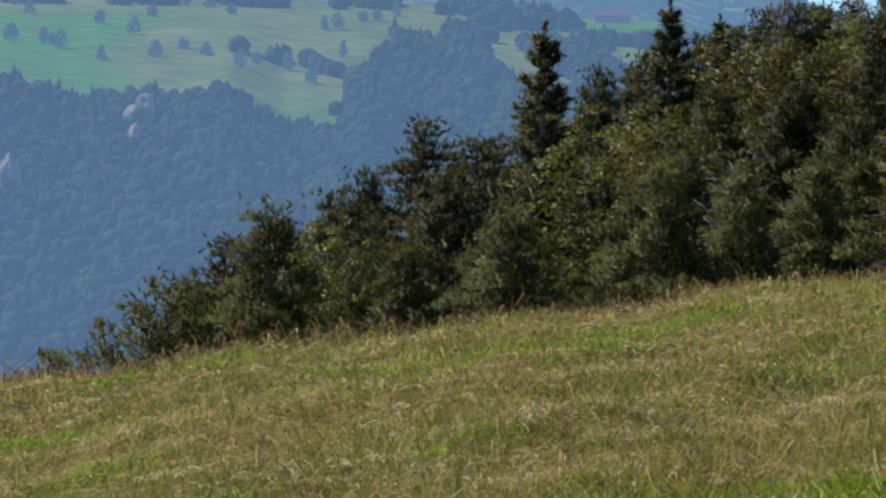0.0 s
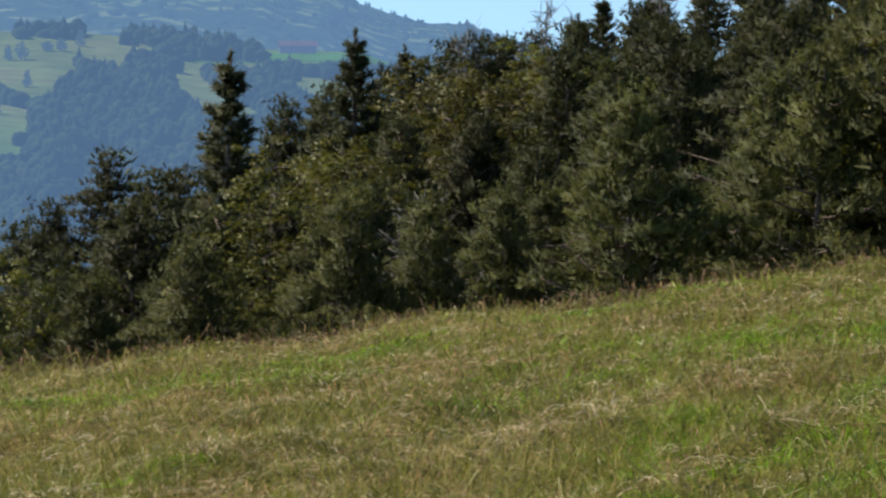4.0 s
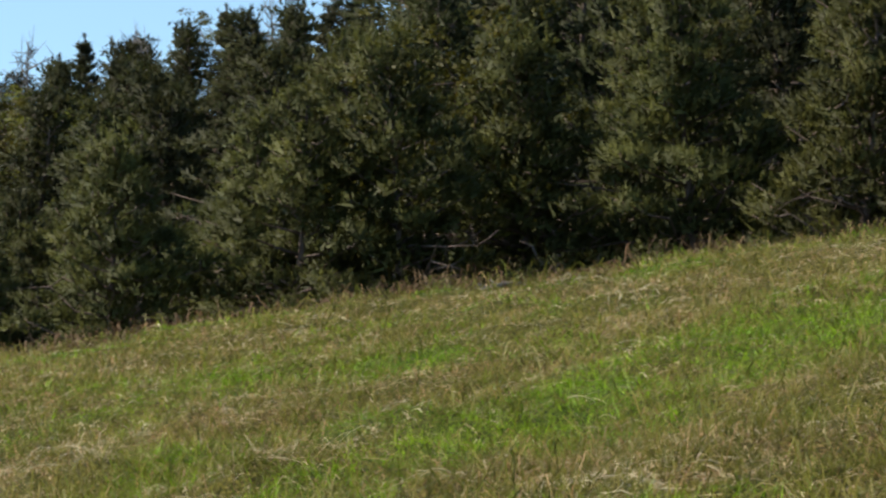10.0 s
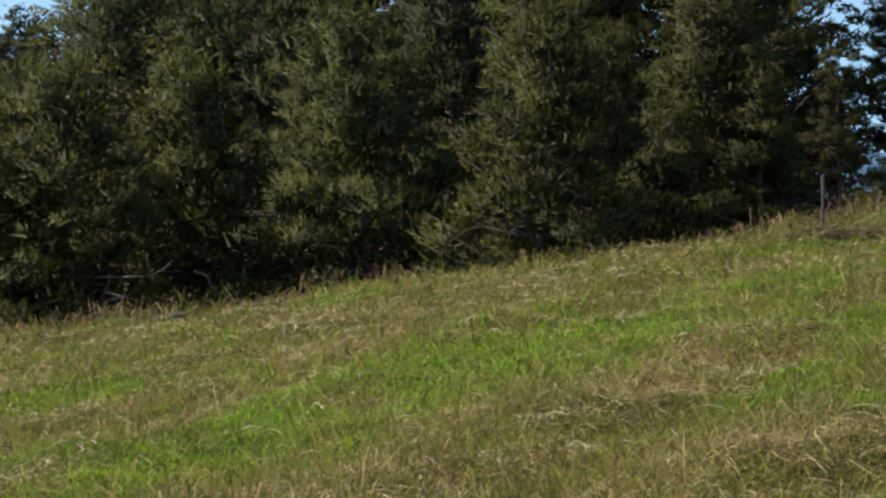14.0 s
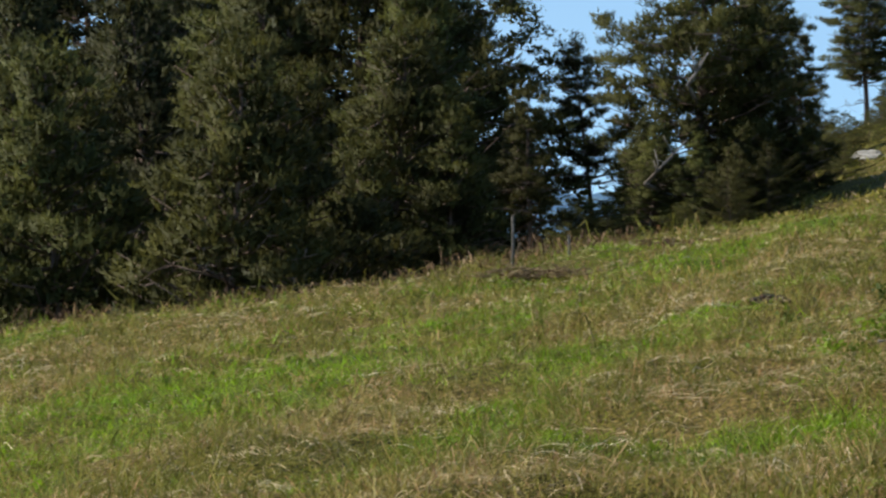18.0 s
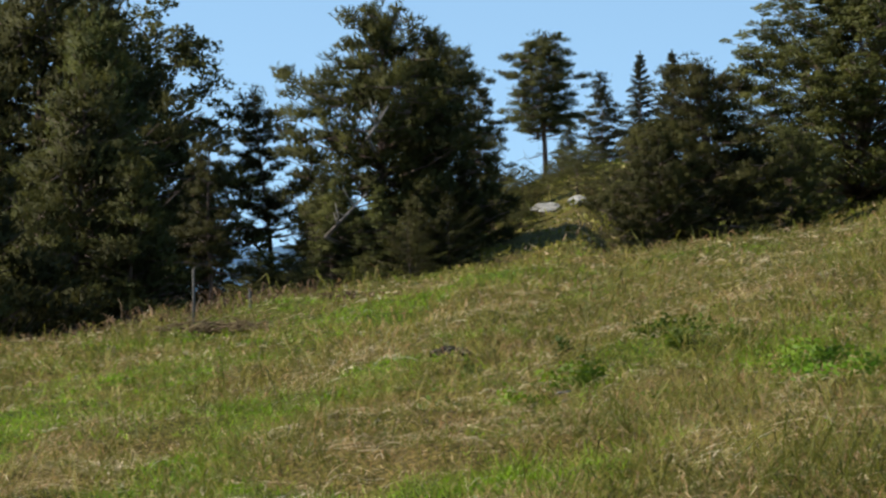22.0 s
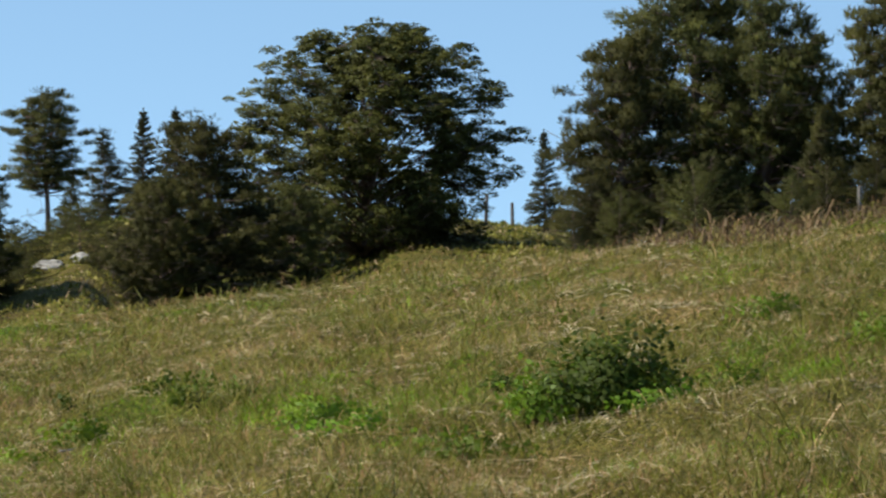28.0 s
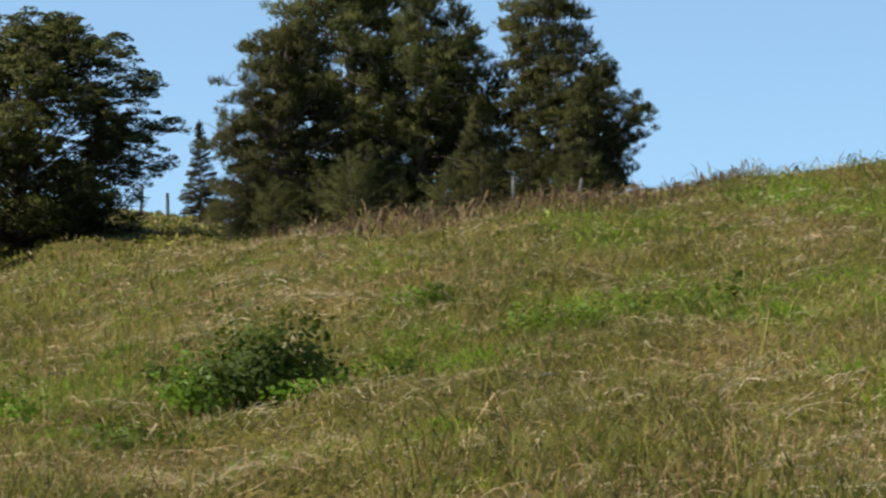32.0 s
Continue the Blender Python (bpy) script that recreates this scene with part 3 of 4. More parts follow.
PROTO = {}
PLACED = []


def plant(kind, variant, az, d, top=None, height=None, turn=0.0, group="", wide=1.0, label=""):
    """A tree with its foot on the ground at that azimuth and distance, as tall as asked or up to an elevation."""
    x, y, z = at(az, d)
    if height is None:
        height = d * math.tan(radians(top)) + EYE - z
    key = (kind, variant)
    k = height / {"spruce": 6.8, "dead": 6.65, "beech": 6.85, "leafy": 6.8, "light": 6.8}.get(kind, 6.35)
    m = Matrix.Translation((x, y, z)) @ Matrix.Rotation(turn, 4, "Z") @ Matrix.Diagonal((k * wide, k * wide, k, 1))
    if key not in PROTO:
        ob = make_tree(NAMES[kind], hash_of(kind) * 10 + variant, kind, LABELS[kind])
        ob.matrix_basis = m
        PROTO[key] = ob
    else:
        ob = copy_thing(PROTO[key], Matrix.Identity(4))
        ob.matrix_basis = m
    if group:
        ob["group"] = group
    if label:
        ob["label"] = label
    PLACED.append((az, d, height))
    return ob


def hash_of(word):
    return sum(ord(ch) * (i + 1) for i, ch in enumerate(word))


# standing apart on the upper pasture, seen against the sky
WOOD = "trees of the hillside wood"
APART = "trees on the pasture edge"
plant("pine", 2, 20.0, 82, top=5.1, group=APART, turn=1.8)
plant("pine", 4, 20.7, 66, top=2.6, group=APART, turn=1.1, wide=1.0)
plant("pine", 1, 21.5, 67.5, top=1.5, group=APART, turn=2.7, wide=1.1)
plant("pine", 2, 22.2, 70, top=3.4, group=APART, turn=2.0, wide=1.1)
plant("pine", 3, 22.7, 69, top=2.0, group=APART, turn=0.9, wide=1.1)
plant("stand", 0, 21.5, 80, top=5.2, group=APART, turn=1.4)
plant("pine", 0, 22.0, 75, top=4.3, group=APART, turn=0.4, wide=0.9)
plant("leafy", 0, 22.6, 84, top=4.5, group=APART, turn=0.4)
plant("thin", 1, 23.45, 80, top=3.8, group=APART, turn=2.4, wide=0.85)
plant("thin", 0, 24.15, 74, top=2.3, group=APART, turn=0.2, wide=0.85)
plant("thin", 1, 25.15, 84, top=3.05, group=APART, turn=2.2, wide=0.85)
plant("pine", 3, 25.75, 78, top=1.8, group=APART, turn=1.7, wide=1.15)
plant("pine", 0, 26.05, 77, top=1.7, group=APART, turn=0.5, wide=1.2)
plant("pine", 4, 26.7, 77, top=1.5, group=APART, turn=2.5, wide=1.1)
plant("pine", 2, 27.5, 79, top=1.6, group=APART, turn=1.2, wide=1.1)
plant("bush", 1, 24.95, 77, top=0.5, group=APART, turn=1.2, wide=1.1)
forked = plant("stand", 1, 26.85, 82, top=4.4, group=APART, turn=0.0, wide=1.05)
plant("stand", 2, 27.75, 84, top=3.8, group=APART, turn=2.0, wide=0.8)
plant("thin", 0, 28.35, 95, top=3.35, group=APART, turn=0.7, wide=0.8)
plant("umbrella", 1, 29.36, 116, top=3.9, group=APART, turn=0.5, wide=1.0)
plant("inner", 1, 30.25, 122, top=3.25, group=APART, turn=0.0, wide=0.9)
plant("inner", 2, 29.75, 124, top=2.6, group=APART, turn=1.0, wide=1.0)
plant("spruce", 1, 30.87, 128, top=3.6, group=APART, turn=0.0, wide=1.1)
plant("spruce", 0, 31.35, 126, top=3.62, group=APART, turn=1.0, wide=1.1)
plant("stand", 2, 31.95, 82, top=3.5, group=APART, turn=0.3, wide=1.25, label="broad low-crowned dark pine beside the beech")
plant("bush", 1, 31.1, 80, top=2.55, group=APART, turn=1.3, wide=0.85)
plant("bush", 1, 33.2, 84, top=2.4, group=APART, turn=2.3, wide=0.9)
plant("beech", 0, 34.35, 90, top=4.86, group=APART, turn=0.0, wide=1.27)
plant("spruce", 1, 37.13, 115, top=3.25, group=APART, turn=2.0, wide=1.0)
plant("stand", 2, 38.3, 86, top=4.9, group=APART, turn=3.3, wide=0.95)
plant("stand", 0, 39.4, 90, top=6.1, group=APART, turn=1.5, wide=1.05)
plant("stand", 1, 40.6, 88, top=5.4, group=APART, turn=0.2, wide=0.9)
plant("bush", 1, 37.9, 83, top=2.5, group=APART, turn=1.2, wide=0.9)
plant("bush", 0, 39.7, 82, top=2.9, group=APART, turn=2.2, wide=0.8)
plant("pine", 3, 41.3, 84, top=3.6, group=APART, turn=0.6, wide=1.0)
plant("stand", 2, 42.4, 87, top=5.5, group=APART, turn=4.4, wide=0.95)
plant("stand", 1, 43.3, 86, top=4.2, group=APART, turn=1.4, wide=0.8)
plant("pine", 2, 43.0, 85, top=3.9, group=APART, turn=3.0, wide=0.85)
for i, (az, d, h) in enumerate([(27.3, 76, 1.6), (27.9, 79, 1.7), (28.5, 84, 1.5)]):
    plant("low", i % 2, az, d, height=h, group=APART, turn=i * 1.7, wide=1.1, label="small bushy dark pine at the foot of the taller trees")
for i in range(9):
    plant("low", i % 2, 37.6 + 0.66 * i, 80 + (i * 7 % 5), height=1.3 + 0.25 * (i * 5 % 4), group=APART, turn=i * 2.1, wide=1.0, label="small bushy dark pine under the taller trees")
LOW = "low juniper bushes on the rise"
for i, (az, d, h) in enumerate([(28.3, 99, 0.9), (28.8, 101, 0.7), (29.6, 104, 0.8), (28.0, 103, 1.1), (30.2, 106, 0.7), (27.4, 78, 1.0), (26.6, 75, 0.8), (25.3, 74, 0.9), (24.7, 72, 0.8), (28.6, 88, 1.5), (29.1, 92, 1.3), (29.9, 93, 1.2), (30.4, 90, 1.5), (29.4, 97, 0.9), (28.9, 96, 1.1), (30.0, 100, 0.9), (28.2, 93, 1.4), (30.8, 98, 1.0), (29.0, 86, 1.0), (35.2, 88, 0.8), (36.0, 90, 0.6), (33.4, 86, 0.9)]):
    plant("low", i % 2, az, d, height=h, group=LOW, turn=i * 1.3, wide=1.7, label="low dark juniper bush on the grassy rise")
# marked trees of the wood's skyline
plant("spruce", 0, 1.47, 88, top=1.2, group=WOOD, wide=1.0)
plant("spruce", 1, 3.48, 100, top=1.53, group=WOOD, wide=1.0)
plant("spruce", 0, 4.29, 112, top=1.25, group=WOOD, turn=2.0)
plant("inner", 3, 5.43, 112, top=1.35, group=WOOD, turn=1.0, wide=0.8)
plant("dead", 0, 6.5, 112, top=1.85, group=WOOD)
plant("spruce", 1, 7.4, 118, top=2.05, group=WOOD, turn=1.0)
plant("spruce", 0, 8.83, 118, top=2.26, group=WOOD, turn=1.0)
plant("spruce", 1, 9.62, 118, top=2.5, group=WOOD, turn=2.0)
for i, (az, top) in enumerate([(2.2, 0.35), (2.9, 0.6), (3.9, 0.85), (4.8, 1.0), (5.8, 1.3), (6.25, 1.42), (7.0, 1.55), (7.9, 1.75), (8.4, 1.95), (9.2, 2.2), (10.0, 2.4), (10.7, 2.6), (11.5, 2.85)]):
    plant("inner", i % 4, az, 114 + (i * 5 % 7), top=top, group=WOOD, turn=i * 1.9, wide=0.95)
plant("light", 0, 3.2, 84, top=-0.35, group=WOOD, wide=1.1)
plant("light", 1, 2.6, 78, top=-0.75, group=WOOD, wide=1.2, turn=1.0)
plant("light", 0, -2.1, 67, top=-2.25, group=WOOD, wide=0.9, turn=2.6)
plant("light", 1, 6.0, 96, top=0.8, group=WOOD, wide=1.1, turn=0.6)
plant("dead", 0, 5.2, 112, top=1.4, group=WOOD, turn=2.0)
plant("dead", 0, 8.2, 116, top=2.0, group=WOOD, turn=3.0)
plant("dead", 0, 10.3, 116, top=2.5, group=WOOD, turn=4.0)
plant("dead", 0, 4.5, 70, top=-1.2, group=WOOD, wide=1.3)
plant("dead", 0, 0.95, 62.5, top=-2.3, group=WOOD, turn=2.0, wide=1.0)
plant("light", 0, 12.8, 88, top=2.2, group=WOOD, turn=2.0, wide=1.4)

# the back of the wood, where it stands closed up to the sky
for i in range(9):
    plant("inner", i % 4, 12.9 + 0.85 * i, 101 + (i * 5 % 7), top=4.5 + 0.25 * (i * 3 % 4), group=WOOD, turn=i * 1.3, wide=1.15)

rng = np.random.default_rng(5)
plant("low", 0, -4.5, 66, top=-3.3, group=WOOD, wide=1.1)
plant("low", 1, -3.7, 66, top=-2.9, group=WOOD, wide=1.1, turn=1.0)
KINDS = ["pine"] * 20 + ["spruce", "spruce", "light"]
ROWS = [(64, 2.3, -3.9, 20.5), (70, 2.1, -4.0, 21.5), (77, 1.9, -4.0, 21.5), (85, 1.8, -3.9, 21.0), (94, 1.8, -3.9, 20.5), (103, 1.6, -3.8, 20.0), (113, 1.5, -3.6, 19.5), (125, 1.3, -3.0, 18.5)]
# how high the wood reaches along its skyline
BROW_AZ = [1.0, 2.3, 3.0, 4.1, 5.0, 5.6, 6.5, 7.4, 8.2, 9.0, 9.8, 10.8, 12.0, 13.0, 14.0]
BROW_EL = [0.2, 0.4, 0.65, 0.85, 1.25, 1.5, 1.68, 1.95, 2.0, 2.15, 2.3, 2.5, 2.9, 3.6, 9.0]
for row, (d, step, start, end) in enumerate(ROWS):
    a = start + (row % 2) * step * 0.5
    while a < end:
        aa = a + rng.uniform(-0.3, 0.3) * step
        dd = d + rng.uniform(-2.5, 2.5)
        u = min(max((dd - 64) / 66.0, 0), 1) ** 0.8
        kind = KINDS[rng.integers(0, len(KINDS))]
        if row == 0:
            kind = "pine"
        if kind == "spruce" and row < 2:
            kind = "pine"
        if kind == "pine" and row > 1:
            kind = "inner"
        if row > 5 and aa > 13:
            a += step
            continue
        tl = float(sstep(4, 15, aa))
        h = (6.0 + 3.0 * tl + (2.5 - 3.0 * tl) * u) * rng.uniform(0.90, 1.08) * float(np.interp(aa, [-4, -1, 2, 5], [0.92, 0.95, 0.97, 1.05]))
        v = rng.integers(0, {"pine": 5, "inner": 4, "stand": 2, "spruce": 2, "light": 2}[kind])
        if aa > 0.8:
            h = min(h, dd * math.tan(radians(float(np.interp(aa, BROW_AZ, BROW_EL)) - rng.uniform(0, 0.15))) + EYE - at(aa, dd)[2])
        plant(kind, int(v), aa, dd, height=h, turn=rng.uniform(0, 6.28), group=WOOD, wide=rng.uniform(0.95, 1.2) - 0.12 * tl + (0.15 if row > 3 else 0.0))
        a += step * (0.72 if a < 7.0 and row < 5 else 1.0)

# ---- pasture grass ----


NEAR_AZ, NEAR_D = [-9, -7, 5, 18, 30, 41, 51], [21, 19.5, 16.2, 14.2, 14.0, 12.3, 11.2]


def scatter(rng, n, far, a0, a1, power):
    """Places on the pasture, thinning out with distance."""
    az = rng.uniform(a0, a1, n)
    near = np.interp(az, NEAR_AZ, NEAR_D)
    q = rng.uniform(0, 1, n)
    d = (near ** power + q * (far ** power - near ** power)) ** (1 / power)
    az = np.radians(az)
    return d * np.sin(az), d * np.cos(az), d


def grass(name, material, seed, tuft_count, per, height, width, keep, lean, spread, label, d1=58.0, a0=-9.0, a1=50.5, power=0.3, bent=True, near=None):
    """Tufts of blades: pointed, and bent in the middle where they are long."""
    rng = np.random.default_rng(seed)
    x, y, d = scatter(rng, tuft_count, d1, a0, a1, power)
    if near is not None:
        d = near + (d1 - near) * rng.uniform(0, 1, tuft_count)
        a = np.radians(rng.uniform(a0, a1, tuft_count))
        x, y = d * np.sin(a), d * np.cos(a)
    lush = lushness(x, y)
    m = rng.uniform(0, 1, tuft_count) < keep(lush, patch(x, y, 1.6, 0.4))
    x, y, d = x[m], y[m], d[m]
    size = np.clip(rng.lognormal(0, 0.5, len(x)), 0.35, 2.0) * np.maximum(0.65, 0.8 + 0.6 * patch(x, y, 1.1, 2.0) + 0.35 * patch(x, y, 2.7, 0.3))
    tilt = rng.normal(size=(len(x), 2)) * 0.4
    x, y, d, size = (np.repeat(q, per) for q in (x, y, d, size))
    tilt = np.repeat(tilt, per, axis=0)
    k = len(x)
    a = rng.uniform(0, 2 * np.pi, k)
    far = np.maximum(1.0, d / 22.0)
    x = x + rng.normal(size=k) * spread * size * far
    y = y + rng.normal(size=k) * spread * size * far
    z = ground_z(x, y) - 0.01
    h = height * rng.uniform(0.5, 1.2, k) * size
    w = width * rng.uniform(0.7, 1.4, k) * far
    la = lean * rng.uniform(0.15, 1.4, k)
    dirn = unit(np.stack([np.cos(a) * la + tilt[:, 0], np.sin(a) * la + tilt[:, 1], np.ones(k)], 1))
    b = rng.uniform(0, 2 * np.pi, k)
    side = np.stack([np.cos(b), np.sin(b), np.zeros(k)], 1)
    p0 = np.stack([x, y, z], 1)
    nrm = unit(np.array([0, 0, 1.0]) + 0.7 * rng.normal(size=(k, 3)))
    if bent:
        p1 = p0 + dirn * (h * 0.6)[:, None]
        bow = dirn * np.array([1.6, 1.6, 0.0]) + np.stack([np.zeros(k), np.zeros(k), rng.uniform(-0.9, 0.4, k) * np.minimum(1.0, dirn[:, 2] * 1.1)], 1)
        v = np.empty((k, 4, 3))
        v[:, 0] = p0
        v[:, 1], v[:, 2] = p1 - side * (w / 2)[:, None], p1 + side * (w / 2)[:, None]
        v[:, 3] = p1 + bow * (h * 0.6)[:, None]
        i = np.arange(k)[:, None] * 4
        f = np.concatenate([i + np.array([[0, 2, 1]]), i + np.array([[1, 2, 3]])])
        q = 4
    else:
        v = np.empty((k, 3, 3))
        v[:, 0], v[:, 1] = p0 - side * (w / 2)[:, None], p0 + side * (w / 2)[:, None]
        v[:, 2] = p0 + dirn * h[:, None]
        f = np.arange(3 * k).reshape(-1, 3)
        q = 3
    ob = new(name, tri_mesh(name, v.reshape(-1, 3), f, material, True, np.repeat(nrm, q, axis=0)))
    return tagged(ob, label, "grass", kind="stuff")


def straws(name, seed, count, length, width, label):
    """Single long straws: narrow ribbons that rise, arch over and lie down, more of them where the turf is dry."""
    rng = np.random.default_rng(seed)
    x, y, d = scatter(rng, count, 57.0, -9.0, 50.5, 0.3)
    dry = -lushness(x, y)
    m = rng.uniform(0, 1, count) < np.clip(0.62 + 0.8 * dry, 0.10, 1) * np.clip((d - 8) / 13.0, 0.3, 1)
    x, y, d = x[m], y[m], d[m]
    n = len(x)
    a = rng.uniform(0, 2 * np.pi, n)
    turn = rng.normal(size=n) * 1.1
    ln = length * rng.uniform(0.4, 1.5, n)
    w = width * rng.uniform(0.7, 1.4, n) * np.maximum(1.0, d / 24.0)
    top = rng.uniform(-0.01, 0.05, n)
    pts = np.empty((n, 4, 3))
    px, py = x.copy(), y.copy()
    for k, u in enumerate((0.0, 0.35, 0.7, 1.0)):
        if k:
            px, py = px + np.cos(a + turn * u) * ln * 0.33, py + np.sin(a + turn * u) * ln * 0.33
        pts[:, k] = np.stack([px, py, ground_z(px, py) + 0.02 + top * (1 - (1.7 * u - 0.8) ** 2)], 1)
    tan = np.gradient(pts, axis=1)
    face = unit(np.array([0, 0, 1.0]) + 0.8 * rng.normal(size=(n, 1, 3)))
    side = unit(np.cross(tan, face)) * (w[:, None, None] / 2) * np.array([1.0, 1.0, 0.9, 0.5])[None, :, None]
    v = np.stack([pts - side, pts + side], 2).reshape(-1, 3)
    i = np.arange(n)[:, None] * 8
    f = np.concatenate([i + np.array([[2 * k, 2 * k + 1, 2 * k + 3, 2 * k + 2]]) for k in range(3)])
    ob = new(name, tri_mesh(name, v, f, M_STRAW, True, np.repeat(face[:, 0], 8, axis=0)))
    return tagged(ob, label, "grass", kind="stuff")


grass("short_grass", M_GREEN, 10, 115000, 6, 0.115, 0.0085, lambda l, s: np.clip(0.85 - 1.5 * np.clip(l, 0, 1), 0.2, 1), 1.7, 0.07, "short grazed green turf covering the slope", bent=False)
grass("lush_grass", M_LUSH, 12, 125000, 7, 0.095, 0.008, lambda l, s: np.clip((l + 0.06) * 3.6, 0, 1), 1.8, 0.07, "bright green lush grass in patches on the pasture", bent=False)
grass("tussock_grass", M_GREEN, 11, 13000, 20, 0.27, 0.006, lambda l, s: np.clip(0.35 + 1.6 * s, 0.04, 1), 1.15, 0.10, "tussocks of longer green grass on the pasture")
grass("dry_tussock_grass", M_STRAW, 17, 5200, 18, 0.13, 0.0042, lambda l, s: np.clip(0.6 - 1.2 * l - s, 0.04, 1), 2.8, 0.11, "tussocks of long bleached grass on the pasture")
grass("dry_grass", M_STRAW, 13, 50000, 5, 0.075, 0.0042, lambda l, s: np.clip(0.6 - 1.0 * l + 0.4 * s, 0.06, 1), 2.5, 0.10, "straw-coloured dry grass stalks among green grass")
straws("straw_litter", 19, 66000, 0.15, 0.0033, "long pale curled straw lying over the short turf")
grass("bent_grass", M_BENT, 23, 16000, 6, 0.20, 0.0034, lambda l, s: np.clip(0.55 - 1.3 * l + 0.9 * s, 0.02, 1), 0.9, 0.10, "reddish brown ripe bent grass standing in drifts on the pasture")
grass("upland_grass", M_GREEN, 14, 20000, 5, 0.10, 0.022, lambda l, s: 0.9 + 0 * l, 0.9, 0.10, "rough grass on the far rise between the trees", 128, 25, 50, bent=False, near=57)
grass("upland_dry_grass", M_STRAW, 15, 4000, 4, 0.10, 0.014, lambda l, s: 0.8 + 0 * l, 1.2, 0.10, "dry grass on the far rise between the trees", 128, 25, 50, bent=False, near=57)
for seed, a0, a1, count in ((16, -9.0, 25.5, 12000), (26, 38.6, 45.5, 2800)):
    grass("dry_weeds", M_WEED, seed, count, 4, 0.28, 0.009, lambda l, s: np.clip(0.5 + s, 0, 1), 0.5, 0.10, "brown withered weed stems along the brow of the pasture", 57, a0, a1, near=46)

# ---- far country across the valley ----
# fourth argument: share of blue emission painted over the colour as haze
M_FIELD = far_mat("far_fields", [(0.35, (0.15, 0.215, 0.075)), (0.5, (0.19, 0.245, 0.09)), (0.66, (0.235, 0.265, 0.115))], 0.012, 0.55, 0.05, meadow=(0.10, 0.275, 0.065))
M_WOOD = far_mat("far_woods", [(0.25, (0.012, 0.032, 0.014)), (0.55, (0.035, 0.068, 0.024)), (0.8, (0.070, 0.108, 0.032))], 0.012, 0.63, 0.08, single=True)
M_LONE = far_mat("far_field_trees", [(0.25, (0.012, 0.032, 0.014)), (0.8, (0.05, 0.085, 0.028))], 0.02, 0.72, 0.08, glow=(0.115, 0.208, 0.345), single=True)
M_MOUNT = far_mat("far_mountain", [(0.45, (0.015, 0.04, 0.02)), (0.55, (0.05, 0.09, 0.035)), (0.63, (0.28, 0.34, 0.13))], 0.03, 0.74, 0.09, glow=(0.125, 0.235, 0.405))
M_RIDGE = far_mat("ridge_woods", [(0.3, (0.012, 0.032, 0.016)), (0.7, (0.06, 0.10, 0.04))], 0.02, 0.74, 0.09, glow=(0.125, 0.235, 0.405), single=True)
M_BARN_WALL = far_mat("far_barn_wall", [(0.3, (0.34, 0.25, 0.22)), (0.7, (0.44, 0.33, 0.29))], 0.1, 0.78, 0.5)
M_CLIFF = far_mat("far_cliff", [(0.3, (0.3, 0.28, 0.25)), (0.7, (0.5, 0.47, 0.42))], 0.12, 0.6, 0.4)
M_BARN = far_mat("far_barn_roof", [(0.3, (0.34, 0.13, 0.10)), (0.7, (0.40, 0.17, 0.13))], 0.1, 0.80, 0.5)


def polar(az, d, el):
    a = np.radians(az)
    return np.stack([d * np.sin(a), d * np.cos(a), EYE + d * np.tan(np.radians(el))], -1)


def roll(az, d, k=1.0):
    return k * (np.sin(az * 2.1 + d * 0.004) * 0.5 + np.sin(az * 5.3 - d * 0.007) * 0.3 + np.sin(az * 11.0 + d * 0.011) * 0.15)


def edge_el(az):
    return np.interp(az, [-14, -6.9, -5.8, -4.5, -3.4, -2.5, -1.6, -1.2, -0.7, 1, 4, 14], [0.4, 0.31, 0.02, 0.05, 0.1, -0.43, -0.5, -0.4, -0.85, -1.2, -1.4, -2.0])


def slope_el(az, d):
    u = np.clip((d - 850) / 600.0, 0, 1)
    return -8.0 + (edge_el(az) - 0.32 + 8.0) * u ** 0.85 + roll(az, d, 0.12) * (1 - u)


def field_el(az, d):
    u = np.clip((d - 1450) / 850.0, 0, 1)
    e0 = edge_el(az) - 0.6
    e1 = np.interp(az, [-14, -6.9, -1, 1.3, 1.9, 3.6, 5, 14], [1.3, 1.3, 1.28, 1.15, 1.04, 1.0, 0.5, -0.5])
    return e0 + (e1 - e0) * u + roll(az, d, 0.05) * np.sin(np.pi * u)


def mount_el(az, d):
    u = np.clip((d - 2700) / 1500.0, 0, 1)
    ridge = np.interp(az, [-14, -3, 1.5, 3.0, 3.6, 4.2, 4.7, 5.2, 5.9, 8, 14], [2.9, 2.8, 2.6, 2.09, 1.74, 1.55, 1.43, 1.47, 1.2, 0.8, 0.0])
    return -1.2 + (ridge + 1.2) * np.sin(u * np.pi / 2) ** 0.9 + roll(az, d * 0.6, 0.10) * np.sin(np.pi * u) + 0.02 * np.sin(az * 31) * u


